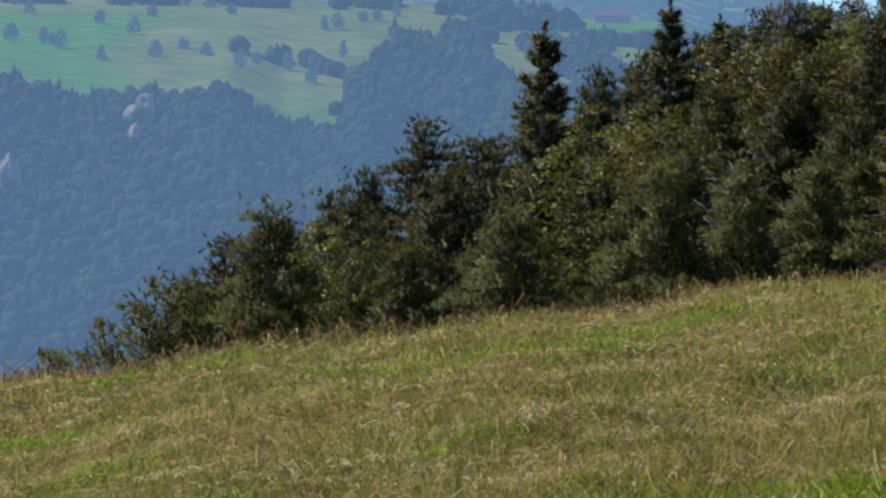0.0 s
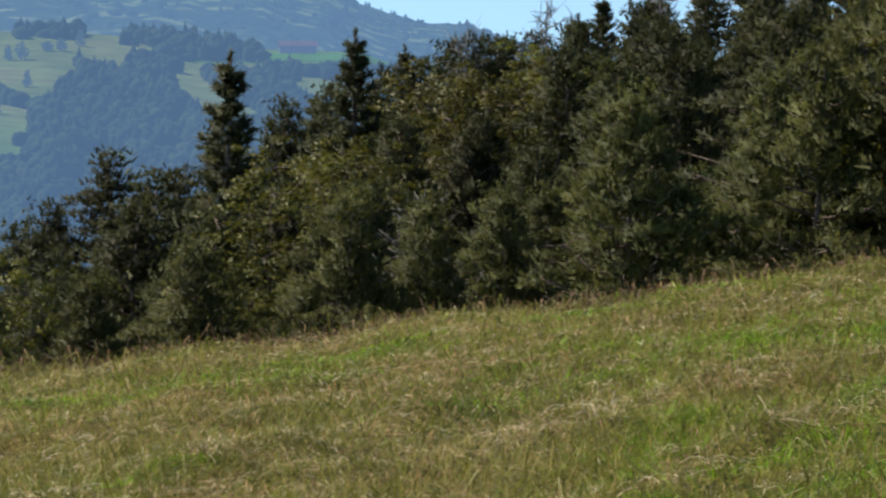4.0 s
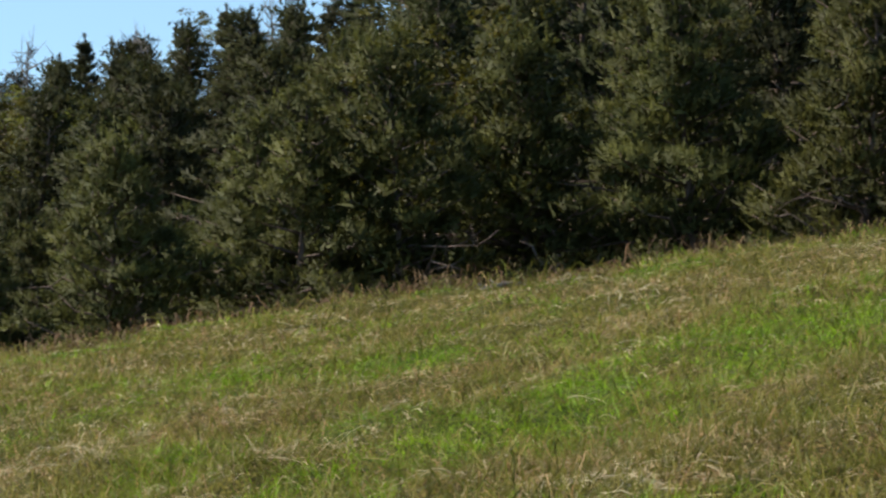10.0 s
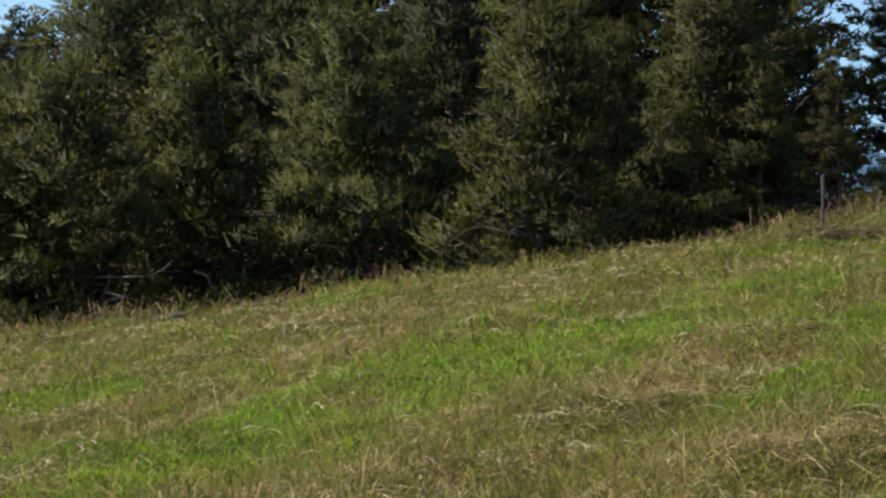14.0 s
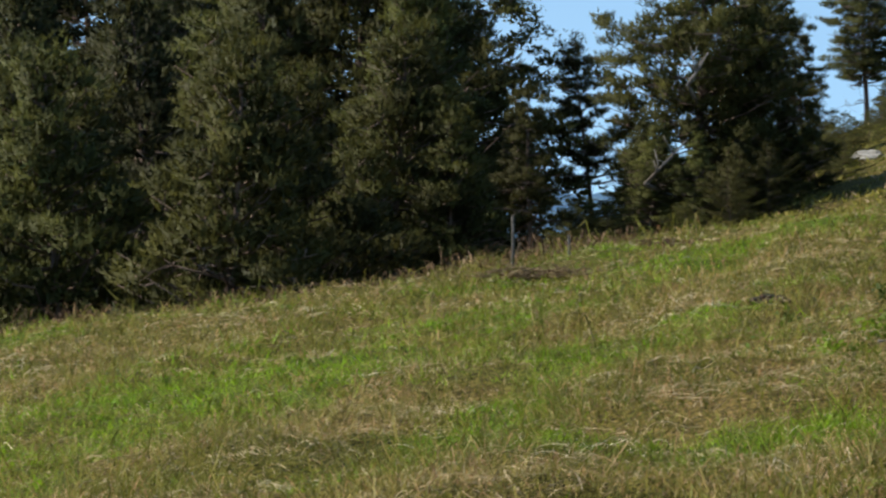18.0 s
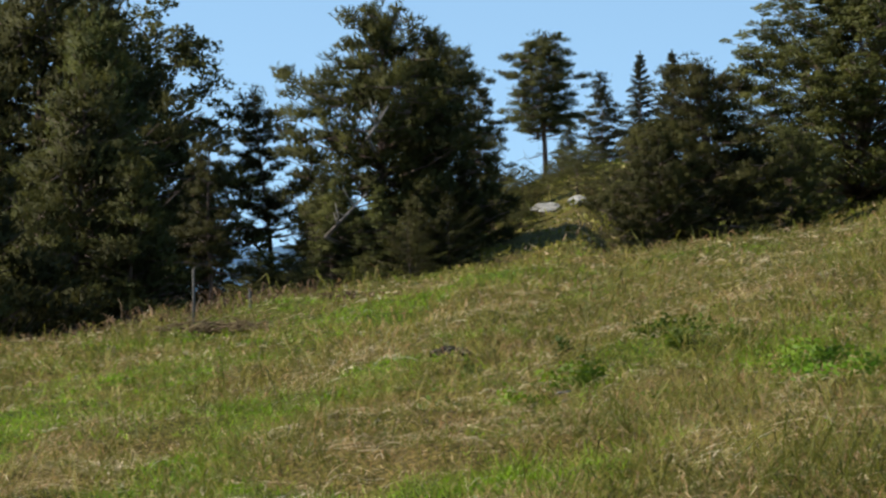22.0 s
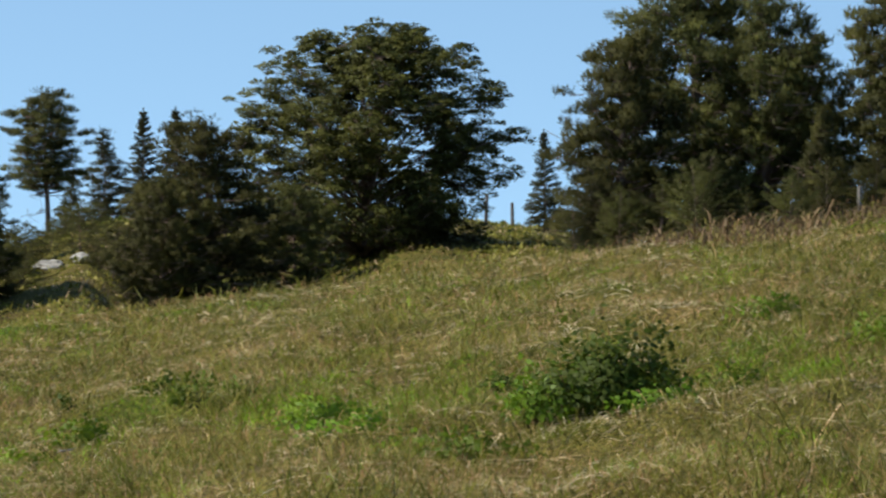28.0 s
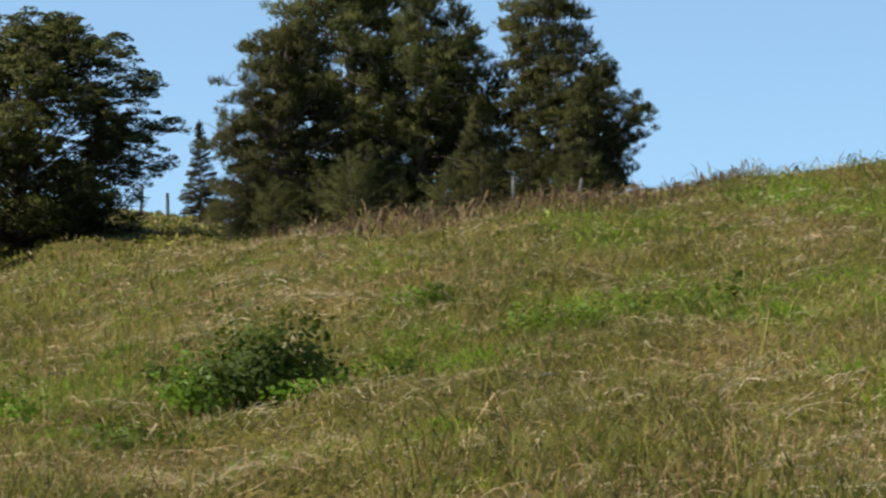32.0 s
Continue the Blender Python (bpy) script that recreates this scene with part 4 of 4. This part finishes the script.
def sheet(fn, d0, d1, rows, material, label, a0=-14, a1=14):
    az, d = np.meshgrid(np.linspace(a0, a1, 170), np.linspace(d0, d1, rows))
    v = polar(az, d, fn(az, d)).reshape(-1, 3)
    k = 170
    i, j = np.meshgrid(np.arange(rows - 1), np.arange(k - 1), indexing="ij")
    a = i * k + j
    f = np.stack([a, a + 1, a + k + 1, a + k], -1).reshape(-1, 4)
    me = tri_mesh("backdrop", v, f, material, True)
    # the mown meadows are a fresher green than the grazed slopes
    az, el = az.ravel(), fn(az, d).ravel()
    fresh = sstep(-4.2, -5.2, az + 0.5 * np.sin(el * 4.0)) * sstep(1.25, 0.95, el) + sstep(0.7, 1.0, az) * sstep(0.80, 0.86, el) * sstep(1.02, 0.98, el) + 0.35 * sstep(0.2, -0.3, el) * sstep(-3.5, -2.0, az)
    me.attributes.new("meadow", "FLOAT", "POINT").data.foreach_set("value", np.clip(fresh, 0, 1).astype(np.float32))
    return tagged(new("backdrop", me), label, "mountainside", kind="structure")


sheet(slope_el, 850, 1450, 60, M_WOOD, "steep wooded valley side, blue haze painted in")
sheet(field_el, 1450, 2300, 70, M_FIELD, "green upland fields beyond the valley, haze painted in")
sheet(mount_el, 2700, 4200, 60, M_MOUNT, "distant wooded mountain ridge, blue haze painted in")


def saddle_el(az, d):
    """The far ridge that shows between the trunks where the pasture ends."""
    u = np.clip((d - 2900) / 1200.0, 0, 1)
    return -2.0 + (2.62 + 0.12 * np.sin(az * 1.9 + 1.0) + 0.03 * np.sin(az * 9)) * np.sin(u * np.pi / 2)


sheet(saddle_el, 2900, 4100, 30, M_MOUNT, "low distant wooded ridge, blue haze painted in", 20, 31)


def wood_stuff(az, d, el, rad, tall, seed, label, material=M_WOOD):
    """Low rounded or pointed treetops standing close together."""
    rng = np.random.default_rng(seed)
    n = len(az)
    base = polar(az, d, el)
    r, h = rad * rng.uniform(0.55, 1.5, n), tall * rng.uniform(0.55, 1.3, n)
    pointed = rng.uniform(0, 1, n) < 0.35
    ang = np.arange(6) * np.pi / 3
    v = np.empty((n, 19, 3))
    for lvl, (q0, q1, zz) in enumerate([(0.8, 0.85, 0.0), (1.0, 0.7, 0.5), (0.68, 0.32, 0.83)]):
        jit = np.where(pointed, q1, q0)[:, None] * rng.uniform(0.7, 1.3, (n, 6))
        k = slice(lvl * 6, lvl * 6 + 6)
        v[:, k, 0] = base[:, None, 0] + (r[:, None] * jit) * np.cos(ang)
        v[:, k, 1] = base[:, None, 1] + (r[:, None] * jit) * np.sin(ang)
        v[:, k, 2] = base[:, None, 2] + h[:, None] * (zz + rng.uniform(-0.07, 0.07, (n, 6))) - (1.0 if lvl == 0 else 0)
    v[:, 18] = base + np.stack([np.zeros(n), np.zeros(n), h * np.where(pointed, 1.25, 1.0)], 1)
    fs = []
    for lvl in range(2):
        for j in range(6):
            p, q = lvl * 6 + j, lvl * 6 + (j + 1) % 6
            fs += [(p, q, q + 6), (p, q + 6, p + 6)]
    fs += [(12 + j, 12 + (j + 1) % 6, 18) for j in range(6)]
    f = (np.arange(n)[:, None, None] * 19 + np.array(fs)[None]).reshape(-1, 3)
    return tagged(new("far_wood", tri_mesh("far_wood", v.reshape(-1, 3), f, material, True)), label, "forest", kind="stuff")


rng = np.random.default_rng(21)
n = 7000
az, d = rng.uniform(-8, 5, n), 900 + 550 * np.sqrt(rng.uniform(0.05, 1, n))
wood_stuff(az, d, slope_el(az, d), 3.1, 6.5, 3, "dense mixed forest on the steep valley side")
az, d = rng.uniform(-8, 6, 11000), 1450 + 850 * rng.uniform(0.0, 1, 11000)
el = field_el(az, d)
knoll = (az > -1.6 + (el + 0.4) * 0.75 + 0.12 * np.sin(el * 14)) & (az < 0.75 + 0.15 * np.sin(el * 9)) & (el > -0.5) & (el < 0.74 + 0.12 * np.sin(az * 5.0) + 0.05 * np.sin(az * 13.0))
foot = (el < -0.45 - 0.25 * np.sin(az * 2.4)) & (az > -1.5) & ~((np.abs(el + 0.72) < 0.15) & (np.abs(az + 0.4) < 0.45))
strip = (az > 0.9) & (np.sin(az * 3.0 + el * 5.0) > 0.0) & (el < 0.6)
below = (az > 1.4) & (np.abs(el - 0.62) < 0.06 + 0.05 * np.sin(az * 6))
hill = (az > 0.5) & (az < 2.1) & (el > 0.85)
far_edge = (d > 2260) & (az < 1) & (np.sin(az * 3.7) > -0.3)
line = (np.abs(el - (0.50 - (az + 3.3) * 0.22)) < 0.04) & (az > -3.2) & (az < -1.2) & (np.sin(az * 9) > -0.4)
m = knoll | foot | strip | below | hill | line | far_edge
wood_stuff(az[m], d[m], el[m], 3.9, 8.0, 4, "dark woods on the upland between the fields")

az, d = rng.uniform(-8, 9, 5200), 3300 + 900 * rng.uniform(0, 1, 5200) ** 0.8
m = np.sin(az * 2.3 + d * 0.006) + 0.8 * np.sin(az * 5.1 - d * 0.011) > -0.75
wood_stuff(az[m], d[m], mount_el(az, d)[m] - 0.17, 7.0, 12.0, 5, "woods covering the distant mountain, haze painted in", M_RIDGE)


def far_tree(i, az, el, tall, wide):
    """A lone tree in the far fields, with its foot on them."""
    e0, e1 = field_el(az, 1450.0), field_el(az, 2300.0)
    d = 1450 + 850 * float(np.clip((el - e0) / (e1 - e0), 0.02, 0.98))
    p = polar(az, d, field_el(az, d))
    rng = np.random.default_rng(100 + i)
    root = tagged(new("distant_tree"), "lone dark green tree standing in a far field, haze painted in", "tree", "trees in the far fields")
    root.location = p
    tv, tf = tubes([(np.array([[0, 0, -0.5], [0.1, 0, tall * 0.3], [0, 0.1, tall * 0.7]]), np.array([0.4, 0.3, 0.15]))], 6)
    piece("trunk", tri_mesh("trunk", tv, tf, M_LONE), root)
    n = 220
    w = rng.normal(size=(n, 3))
    w /= np.linalg.norm(w, axis=1)[:, None]
    h = rng.uniform(0.12, 1, n)
    prof = np.sqrt(np.clip(np.sin(np.pi * np.clip(h, 0.05, 1) ** 0.75), 0, 1)) if i % 3 else (1 - h) ** 0.8 + 0.1
    q = rng.uniform(0.5, 1.0, n) * wide * prof
    a = rng.uniform(0, 6.283, n)
    c = np.stack([q * np.cos(a), q * np.sin(a), h * tall], 1)
    cv, cf, cn = leaves(c, w, rng.uniform(1.0, 2.0, n), rng.uniform(0.8, 1.5, n), unit(c - np.array([0, 0, tall * 0.4])), rng)
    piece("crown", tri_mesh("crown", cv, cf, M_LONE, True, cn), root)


SPOTS = "195,12 270,32 330,14 370,16 178,47 238,62 25,68 80,82 110,92 180,112 275,103 325,90 365,100 425,124 455,120 478,112 508,128 553,116 573,54 596,54 550,150 606,100 641,38 666,38 55,32 408,28 30,14 700,30 95,84 20,76".split()
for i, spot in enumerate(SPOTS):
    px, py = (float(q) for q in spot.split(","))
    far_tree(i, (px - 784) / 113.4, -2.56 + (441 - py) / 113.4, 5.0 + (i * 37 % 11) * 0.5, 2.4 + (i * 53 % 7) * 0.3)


def rock_lump(name, seed, size, material, div=2):
    bm = bmesh.new()
    bmesh.ops.create_icosphere(bm, subdivisions=div, radius=1.0)
    for v in bm.verts:
        k = 1 + 0.35 * noise.noise(v.co * 1.3 + Vector((seed, 0, 0))) + 0.15 * noise.noise(v.co * 3.1 + Vector((0, seed, 0)))
        v.co = Vector((v.co.x * size[0], v.co.y * size[1], v.co.z * size[2])) * k
    me = bpy.data.meshes.new(name)
    bm.to_mesh(me)
    bm.free()
    me.materials.append(material)
    return me


for i, (az, el, w, h) in enumerate([(-4.62, -0.50, 4, 5), (-4.85, -0.65, 3, 4), (-6.75, -1.6, 4, 7), (-4.8, -0.92, 2, 4)]):
    d = 1450.0
    for q in np.linspace(1450, 900, 300):
        if slope_el(az, q) < el:
            d = q
            break
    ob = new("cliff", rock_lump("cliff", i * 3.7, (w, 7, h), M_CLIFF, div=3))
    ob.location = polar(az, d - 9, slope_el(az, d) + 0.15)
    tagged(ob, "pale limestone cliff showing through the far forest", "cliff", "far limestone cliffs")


def barn(az, el, d):
    """The long barn on its green meadow: walls, two roof planes."""
    root = tagged(new("barn"), "long far barn with a large reddish roof on a meadow", "barn")
    root.location = polar(az, d, el)
    root.rotation_euler = (0, 0, radians(-az + 4))
    root.scale = (0.85, 0.85, 0.65)
    for nm, pts, fcs, mt in (
        ("wall", [(x, y, z) for z in (-3, 4) for x, y in ((-13, -6), (13, -6), (13, 6), (-13, 6))] + [(-13, 0, 8), (13, 0, 8)], [(0, 1, 5, 4), (1, 2, 6, 5), (2, 3, 7, 6), (3, 0, 4, 7), (4, 8, 7, 7), (5, 6, 9, 9)], M_BARN_WALL),
        ("roof", [(x, y, z) for y, z in ((-7, 3.2), (0, 8.2), (7, 3.2), (7, 3.8), (0, 8.8), (-7, 3.8)) for x in (-14, 14)], [(0, 1, 3, 2), (2, 3, 5, 4), (4, 5, 7, 6), (6, 7, 9, 8), (8, 9, 11, 10), (10, 11, 1, 0)], M_BARN)):
        bm = bmesh.new()
        vs = [bm.verts.new(p) for p in pts]
        for f in fcs:
            f = list(dict.fromkeys(f))
            bm.faces.new([vs[i] for i in f])
        me = bpy.data.meshes.new(nm)
        bm.to_mesh(me)
        bm.free()
        me.materials.append(mt)
        piece(nm, me, root)


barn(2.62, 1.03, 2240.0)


# ---- shrubs, weeds, stones, posts and dead wood on the pasture ----


def leafy(name, label, category, az, d, wide, tall, count, size, seed, material, stems=14, group=""):
    """A low leafy plant: bent stems and a crown of leaves, on the ground."""
    rng = np.random.default_rng(seed)
    x, y, z = at(az, d)
    root = tagged(new(name), label, category, group)
    root.location = (x, y, z - 0.02)
    paths, cents = [], []
    for i in range(stems):
        a, r = rng.uniform(0, 6.283), wide * math.sqrt(rng.uniform(0.02, 1.0)) * 0.5
        h = tall * (1 - 0.55 * (2 * r / wide) ** 2) * rng.uniform(0.7, 1.1)
        foot = np.array([math.cos(a) * r * 0.6, math.sin(a) * r * 0.6, 0.0])
        top = np.array([math.cos(a) * r, math.sin(a) * r, h])
        if category == "shrub" and i % 5 == 0:
            # long leafy shoots stand out of the crown
            top = top * np.array([1.1, 1.1, rng.uniform(1.2, 1.9)])
        mid = (foot + top) / 2 + rng.normal(size=3) * 0.02
        paths.append((np.stack([foot, mid, top]), np.array([0.006, 0.005, 0.003])))
        u = rng.uniform(0.25, 1.05, (count // stems, 1))
        cents.append(foot + (top - foot) * u + rng.normal(size=(count // stems, 3)) * np.array([0.06, 0.06, 0.03]) * (wide / 0.6) ** 0.5)
    c = np.concatenate(cents)
    n = len(c)
    out = unit(c - np.array([0, 0, tall * 0.25]) + 1e-6)
    way = unit(out * 0.5 + rng.normal(size=(n, 3)) * np.array([1, 1, 0.5]))
    cv, cf, cn = leaves(c, way, size * rng.uniform(0.6, 1.3, n), 0.6 * size * rng.uniform(0.7, 1.3, n), out, rng)
    for path in paths[:8] if category == "shrub" else []:
        tv, tf = tubes([path], 5)
        piece("stem", tri_mesh("stem", tv, tf, M_WEED, True), root)
    piece("foliage", tri_mesh("foliage", cv, cf, material, True, cn), root)
    return root


leafy("shrub", "dense dark green leafy shrub on the pasture", "shrub", 38.15, 21.6, 0.80, 0.46, 4400, 0.05, 1, M_SHRUB, 56)
leafy("shrub", "smaller leafy green shrub beside the dark shrub", "shrub", 37.3, 21.7, 0.7, 0.30, 1500, 0.048, 2, M_NETTLE, 26)
WEEDS = "leafy weeds on the pasture"
for i, (az, d, w, h) in enumerate([(29.7, 28.0, 0.16, 0.22), (30.9, 27.5, 0.14, 0.20), (31.5, 26.5, 0.18, 0.24), (31.8, 27.0, 0.16, 0.22), (31.2, 29.0, 0.16, 0.24), (32.4, 27.0, 0.2, 0.18), (28.2, 28.5, 0.15, 0.16), (34.4, 27.0, 0.2, 0.2), (36.4, 24.5, 0.2, 0.2), (30.3, 28.3, 0.2, 0.14), (45.4, 24.0, 0.14, 0.36)]):
    leafy("weed", "upright leafy dark green weed standing out of the grass", "weed", az, d, w, h, 200, 0.042, 50 + i, M_SHRUB, 7, WEEDS)
for i, (az, d, w, h) in enumerate([(35.4, 21.5, 0.8, 0.16), (34.2, 22.5, 0.7, 0.14), (38.9, 21.2, 0.6, 0.18), (39.9, 22.0, 0.8, 0.15), (42.6, 24.5, 0.8, 0.22),
                                   (43.6, 25.0, 0.9, 0.25), (44.6, 25.5, 0.8, 0.22), (33.6, 23.0, 0.5, 0.2), (29.9, 25.0, 0.5, 0.26), (29.0, 24.0, 0.5, 0.2),
                                   (31.6, 23.5, 0.7, 0.18), (27.6, 24.5, 0.6, 0.18), (36.2, 20.6, 0.8, 0.13), (40.6, 30.0, 0.7, 0.2)]):
    leafy("weed_clump", "clump of low green leafy weeds in the grass", "weed", az, d, w, h, 480, 0.045, 10 + i, M_NETTLE, 14, WEEDS)


def post(az, d, tall, r, lean, seed, label):
    """A weathered fence post with a split, chamfered top."""
    x, y, z = at(az, d)
    rng = np.random.default_rng(seed)
    root = tagged(new("fence_post"), label, "post", "old fence posts")
    root.location = (x, y, z - 0.12)
    hs = np.array([0, tall * 0.35, tall * 0.7, tall, tall + 0.03])
    pts = np.stack([lean * hs + rng.normal(size=5) * 0.006, rng.normal(size=5) * 0.006, hs], 1)
    tv, tf = tubes([(pts, np.array([r * 1.1, r, r * 0.97, r * 0.92, r * 0.5]))], 9)
    piece("stake", tri_mesh("stake", tv, tf, M_POST, True), root)


post(42.0, 55, 0.75, 0.035, 0.03, 1, "weathered grey wooden fence post on the brow")
post(36.2, 101, 1.0, 0.05, 0.04, 3, "grey wooden fence post on the far rise")
post(36.62, 102, 0.9, 0.05, -0.03, 4, "short grey wooden fence post on the far rise")
post(24.8, 46, 0.4, 0.022, -0.05, 5, "leaning thin grey stake at the edge of the pasture")
post(43.05, 55, 0.5, 0.03, 0.06, 6, "short broken fence stake on the brow")
post(23.9, 45, 0.9, 0.02, 0.02, 2, "thin weathered stake at the edge of the pasture")


def stone(az, d, size, seed, label):
    x, y, z = at(az, d)
    ob = new("stone", rock_lump("stone", seed, size, M_STONE, div=3))
    ob.location = (x, y, z + size[2] * 0.35)
    ob.rotation_euler = (0.05, 0.1, seed)
    tagged(ob, label, "stone", "limestone in the grass")


stone(0.87, 49.5, (0.26, 0.2, 0.07), 2.1, "flat pale limestone slab on the brow of the pasture")
stone(29.45, 91, (0.45, 0.3, 0.16), 5.3, "pale limestone boulder on the far rise")
stone(29.9, 90, (0.3, 0.25, 0.14), 7.7, "small pale stone beside a boulder on the rise")


def dead_limb(tree, az, d, el, length, turn, seed):
    """A bleached broken limb of a tree, crooked and forked, that leans across the crown's front."""
    rng = np.random.default_rng(seed)
    foot = polar(az, d, el)
    px, py = math.cos(radians(az)), -math.sin(radians(az))
    a, b = math.cos(turn), math.sin(turn)
    way = np.array([px * a, py * a, b])
    trunk = np.array([tree.matrix_basis.translation.x, tree.matrix_basis.translation.y, foot[2] - 0.5])
    p = np.array([trunk, foot, foot + way * length * 0.5, foot + way * length]) + rng.normal(size=(4, 3)) * 0.03
    paths = [(p, np.array([0.05, 0.045, 0.034, 0.014]))]
    for _ in range(5):
        s0 = p[1] + (p[3] - p[1]) * rng.uniform(0.05, 0.8)
        e0 = s0 + np.array([px * rng.normal(), py * rng.normal(), abs(rng.normal())]) * length * 0.32
        paths.append((np.stack([s0, (s0 + e0) / 2 + rng.normal(size=3) * 0.03, e0]), np.array([0.022, 0.015, 0.007])))
    tv, tf = tubes(paths, 6)
    ob = piece("dead_limb", tri_mesh("dead_limb", tv, tf, M_DEAD, True), tree, "bleached bare broken limb")
    ob.matrix_parent_inverse = tree.matrix_basis.inverted()


dead_limb(forked, 26.0, 75.5, 0.65, 1.2, 0.85, 1)
dead_limb(forked, 26.6, 78.4, 2.2, 0.8, 0.95, 4)


def stick(name, az, d, length, turn, r, seed, label, forks=3):
    """A crooked piece of dead wood that lies in the grass, with stubs of its twigs."""
    rng = np.random.default_rng(seed)
    x, y, _ = at(az, d)
    u = np.linspace(-0.5, 0.5, 6)
    px, py = x + np.cos(turn) * u * length, y + np.sin(turn) * u * length
    p = np.stack([px - x, py - y, ground_z(px, py) - float(ground_z(x, y)) + r + 0.05], 1) + rng.normal(size=(6, 3)) * 0.03 * length * np.array([1, 1, 0.3])
    paths = [(p, r * np.array([0.8, 1.0, 1.0, 0.9, 0.7, 0.3]))]
    for _ in range(forks):
        c0 = p[rng.integers(1, 5)]
        c1 = c0 + np.array([rng.normal(), rng.normal(), abs(rng.normal()) + 0.2]) * 0.16 * length
        paths.append((np.stack([c0, (c0 + c1) / 2 + rng.normal(size=3) * 0.01, c1]), r * np.array([0.5, 0.35, 0.15])))
    tv, tf = tubes(paths, 6)
    ob = new(name, tri_mesh(name, tv, tf, M_DEAD, True))
    ob.location = at(az, d)
    return tagged(ob, label, "dead wood", "dead wood on the pasture")


stick("log", 13.86, 46.5, 0.62, 0.3, 0.045, 1, "bleached grey log lying on the brow of the pasture")
stick("stick", 29.7, 24.3, 0.20, 0.4, 0.008, 2, "short pale dead stick lying in the grass", 1)
stick("stick", 0.3, 26.0, 0.42, -0.1, 0.008, 3, "long thin bleached stick lying in the grass", 2)
stick("stick", 33.6, 24.0, 0.30, -0.5, 0.007, 4, "thin pale dead twig lying in the grass", 2)
stick("stick", 42.6, 20.5, 0.18, 0.2, 0.009, 5, "short dark-ended dead stick in the grass", 1)


def brushwood(az, d, wide, count, seed, label):
    """A low heap of thin dead twigs."""
    rng = np.random.default_rng(seed)
    paths = []
    for i in range(count):
        c = np.array([rng.normal() * wide * 0.3, rng.normal() * wide * 0.15, abs(rng.normal()) * 0.05 + 0.02])
        a, l = rng.uniform(0, 6.28), rng.uniform(0.12, 0.4)
        w = np.array([math.cos(a), math.sin(a), rng.uniform(-0.1, 0.45)]) * l
        paths.append((np.stack([c - w / 2, c + rng.normal(size=3) * 0.02, c + w / 2]) + np.array([0, 0, 0.04]), np.array([0.008, 0.006, 0.003])))
    tv, tf = tubes(paths, 4)
    ob = new("brushwood_heap", tri_mesh("brushwood_heap", tv, tf, M_WEED, True))
    ob.location = at(az, d)
    return tagged(ob, label, "dead wood", kind="stuff")


brushwood(24.45, 41.0, 1.3, 220, 1, "low heap of dark dead brushwood near the trees")
brushwood(26.4, 47.0, 1.0, 120, 2, "scattered dry brushwood under the pine")


def dung(az, d, r, seed):
    """A dropped, crusted cow pat: low, round and folded."""
    x, y, z = at(az, d)
    ob = new("dung_pat", rock_lump("dung_pat", seed, (r, r * 0.85, r * 0.35), M_DUNG, div=3))
    ob.location = (x, y, z + r * 0.12)
    tagged(ob, "dark brown crusted dung pat in the short grass", "dung", "dung pats on the pasture")


dung(27.9, 29.5, 0.16, 1.3)
dung(28.15, 29.8, 0.10, 4.1)
dung(35.0, 27.5, 0.12, 2.6)
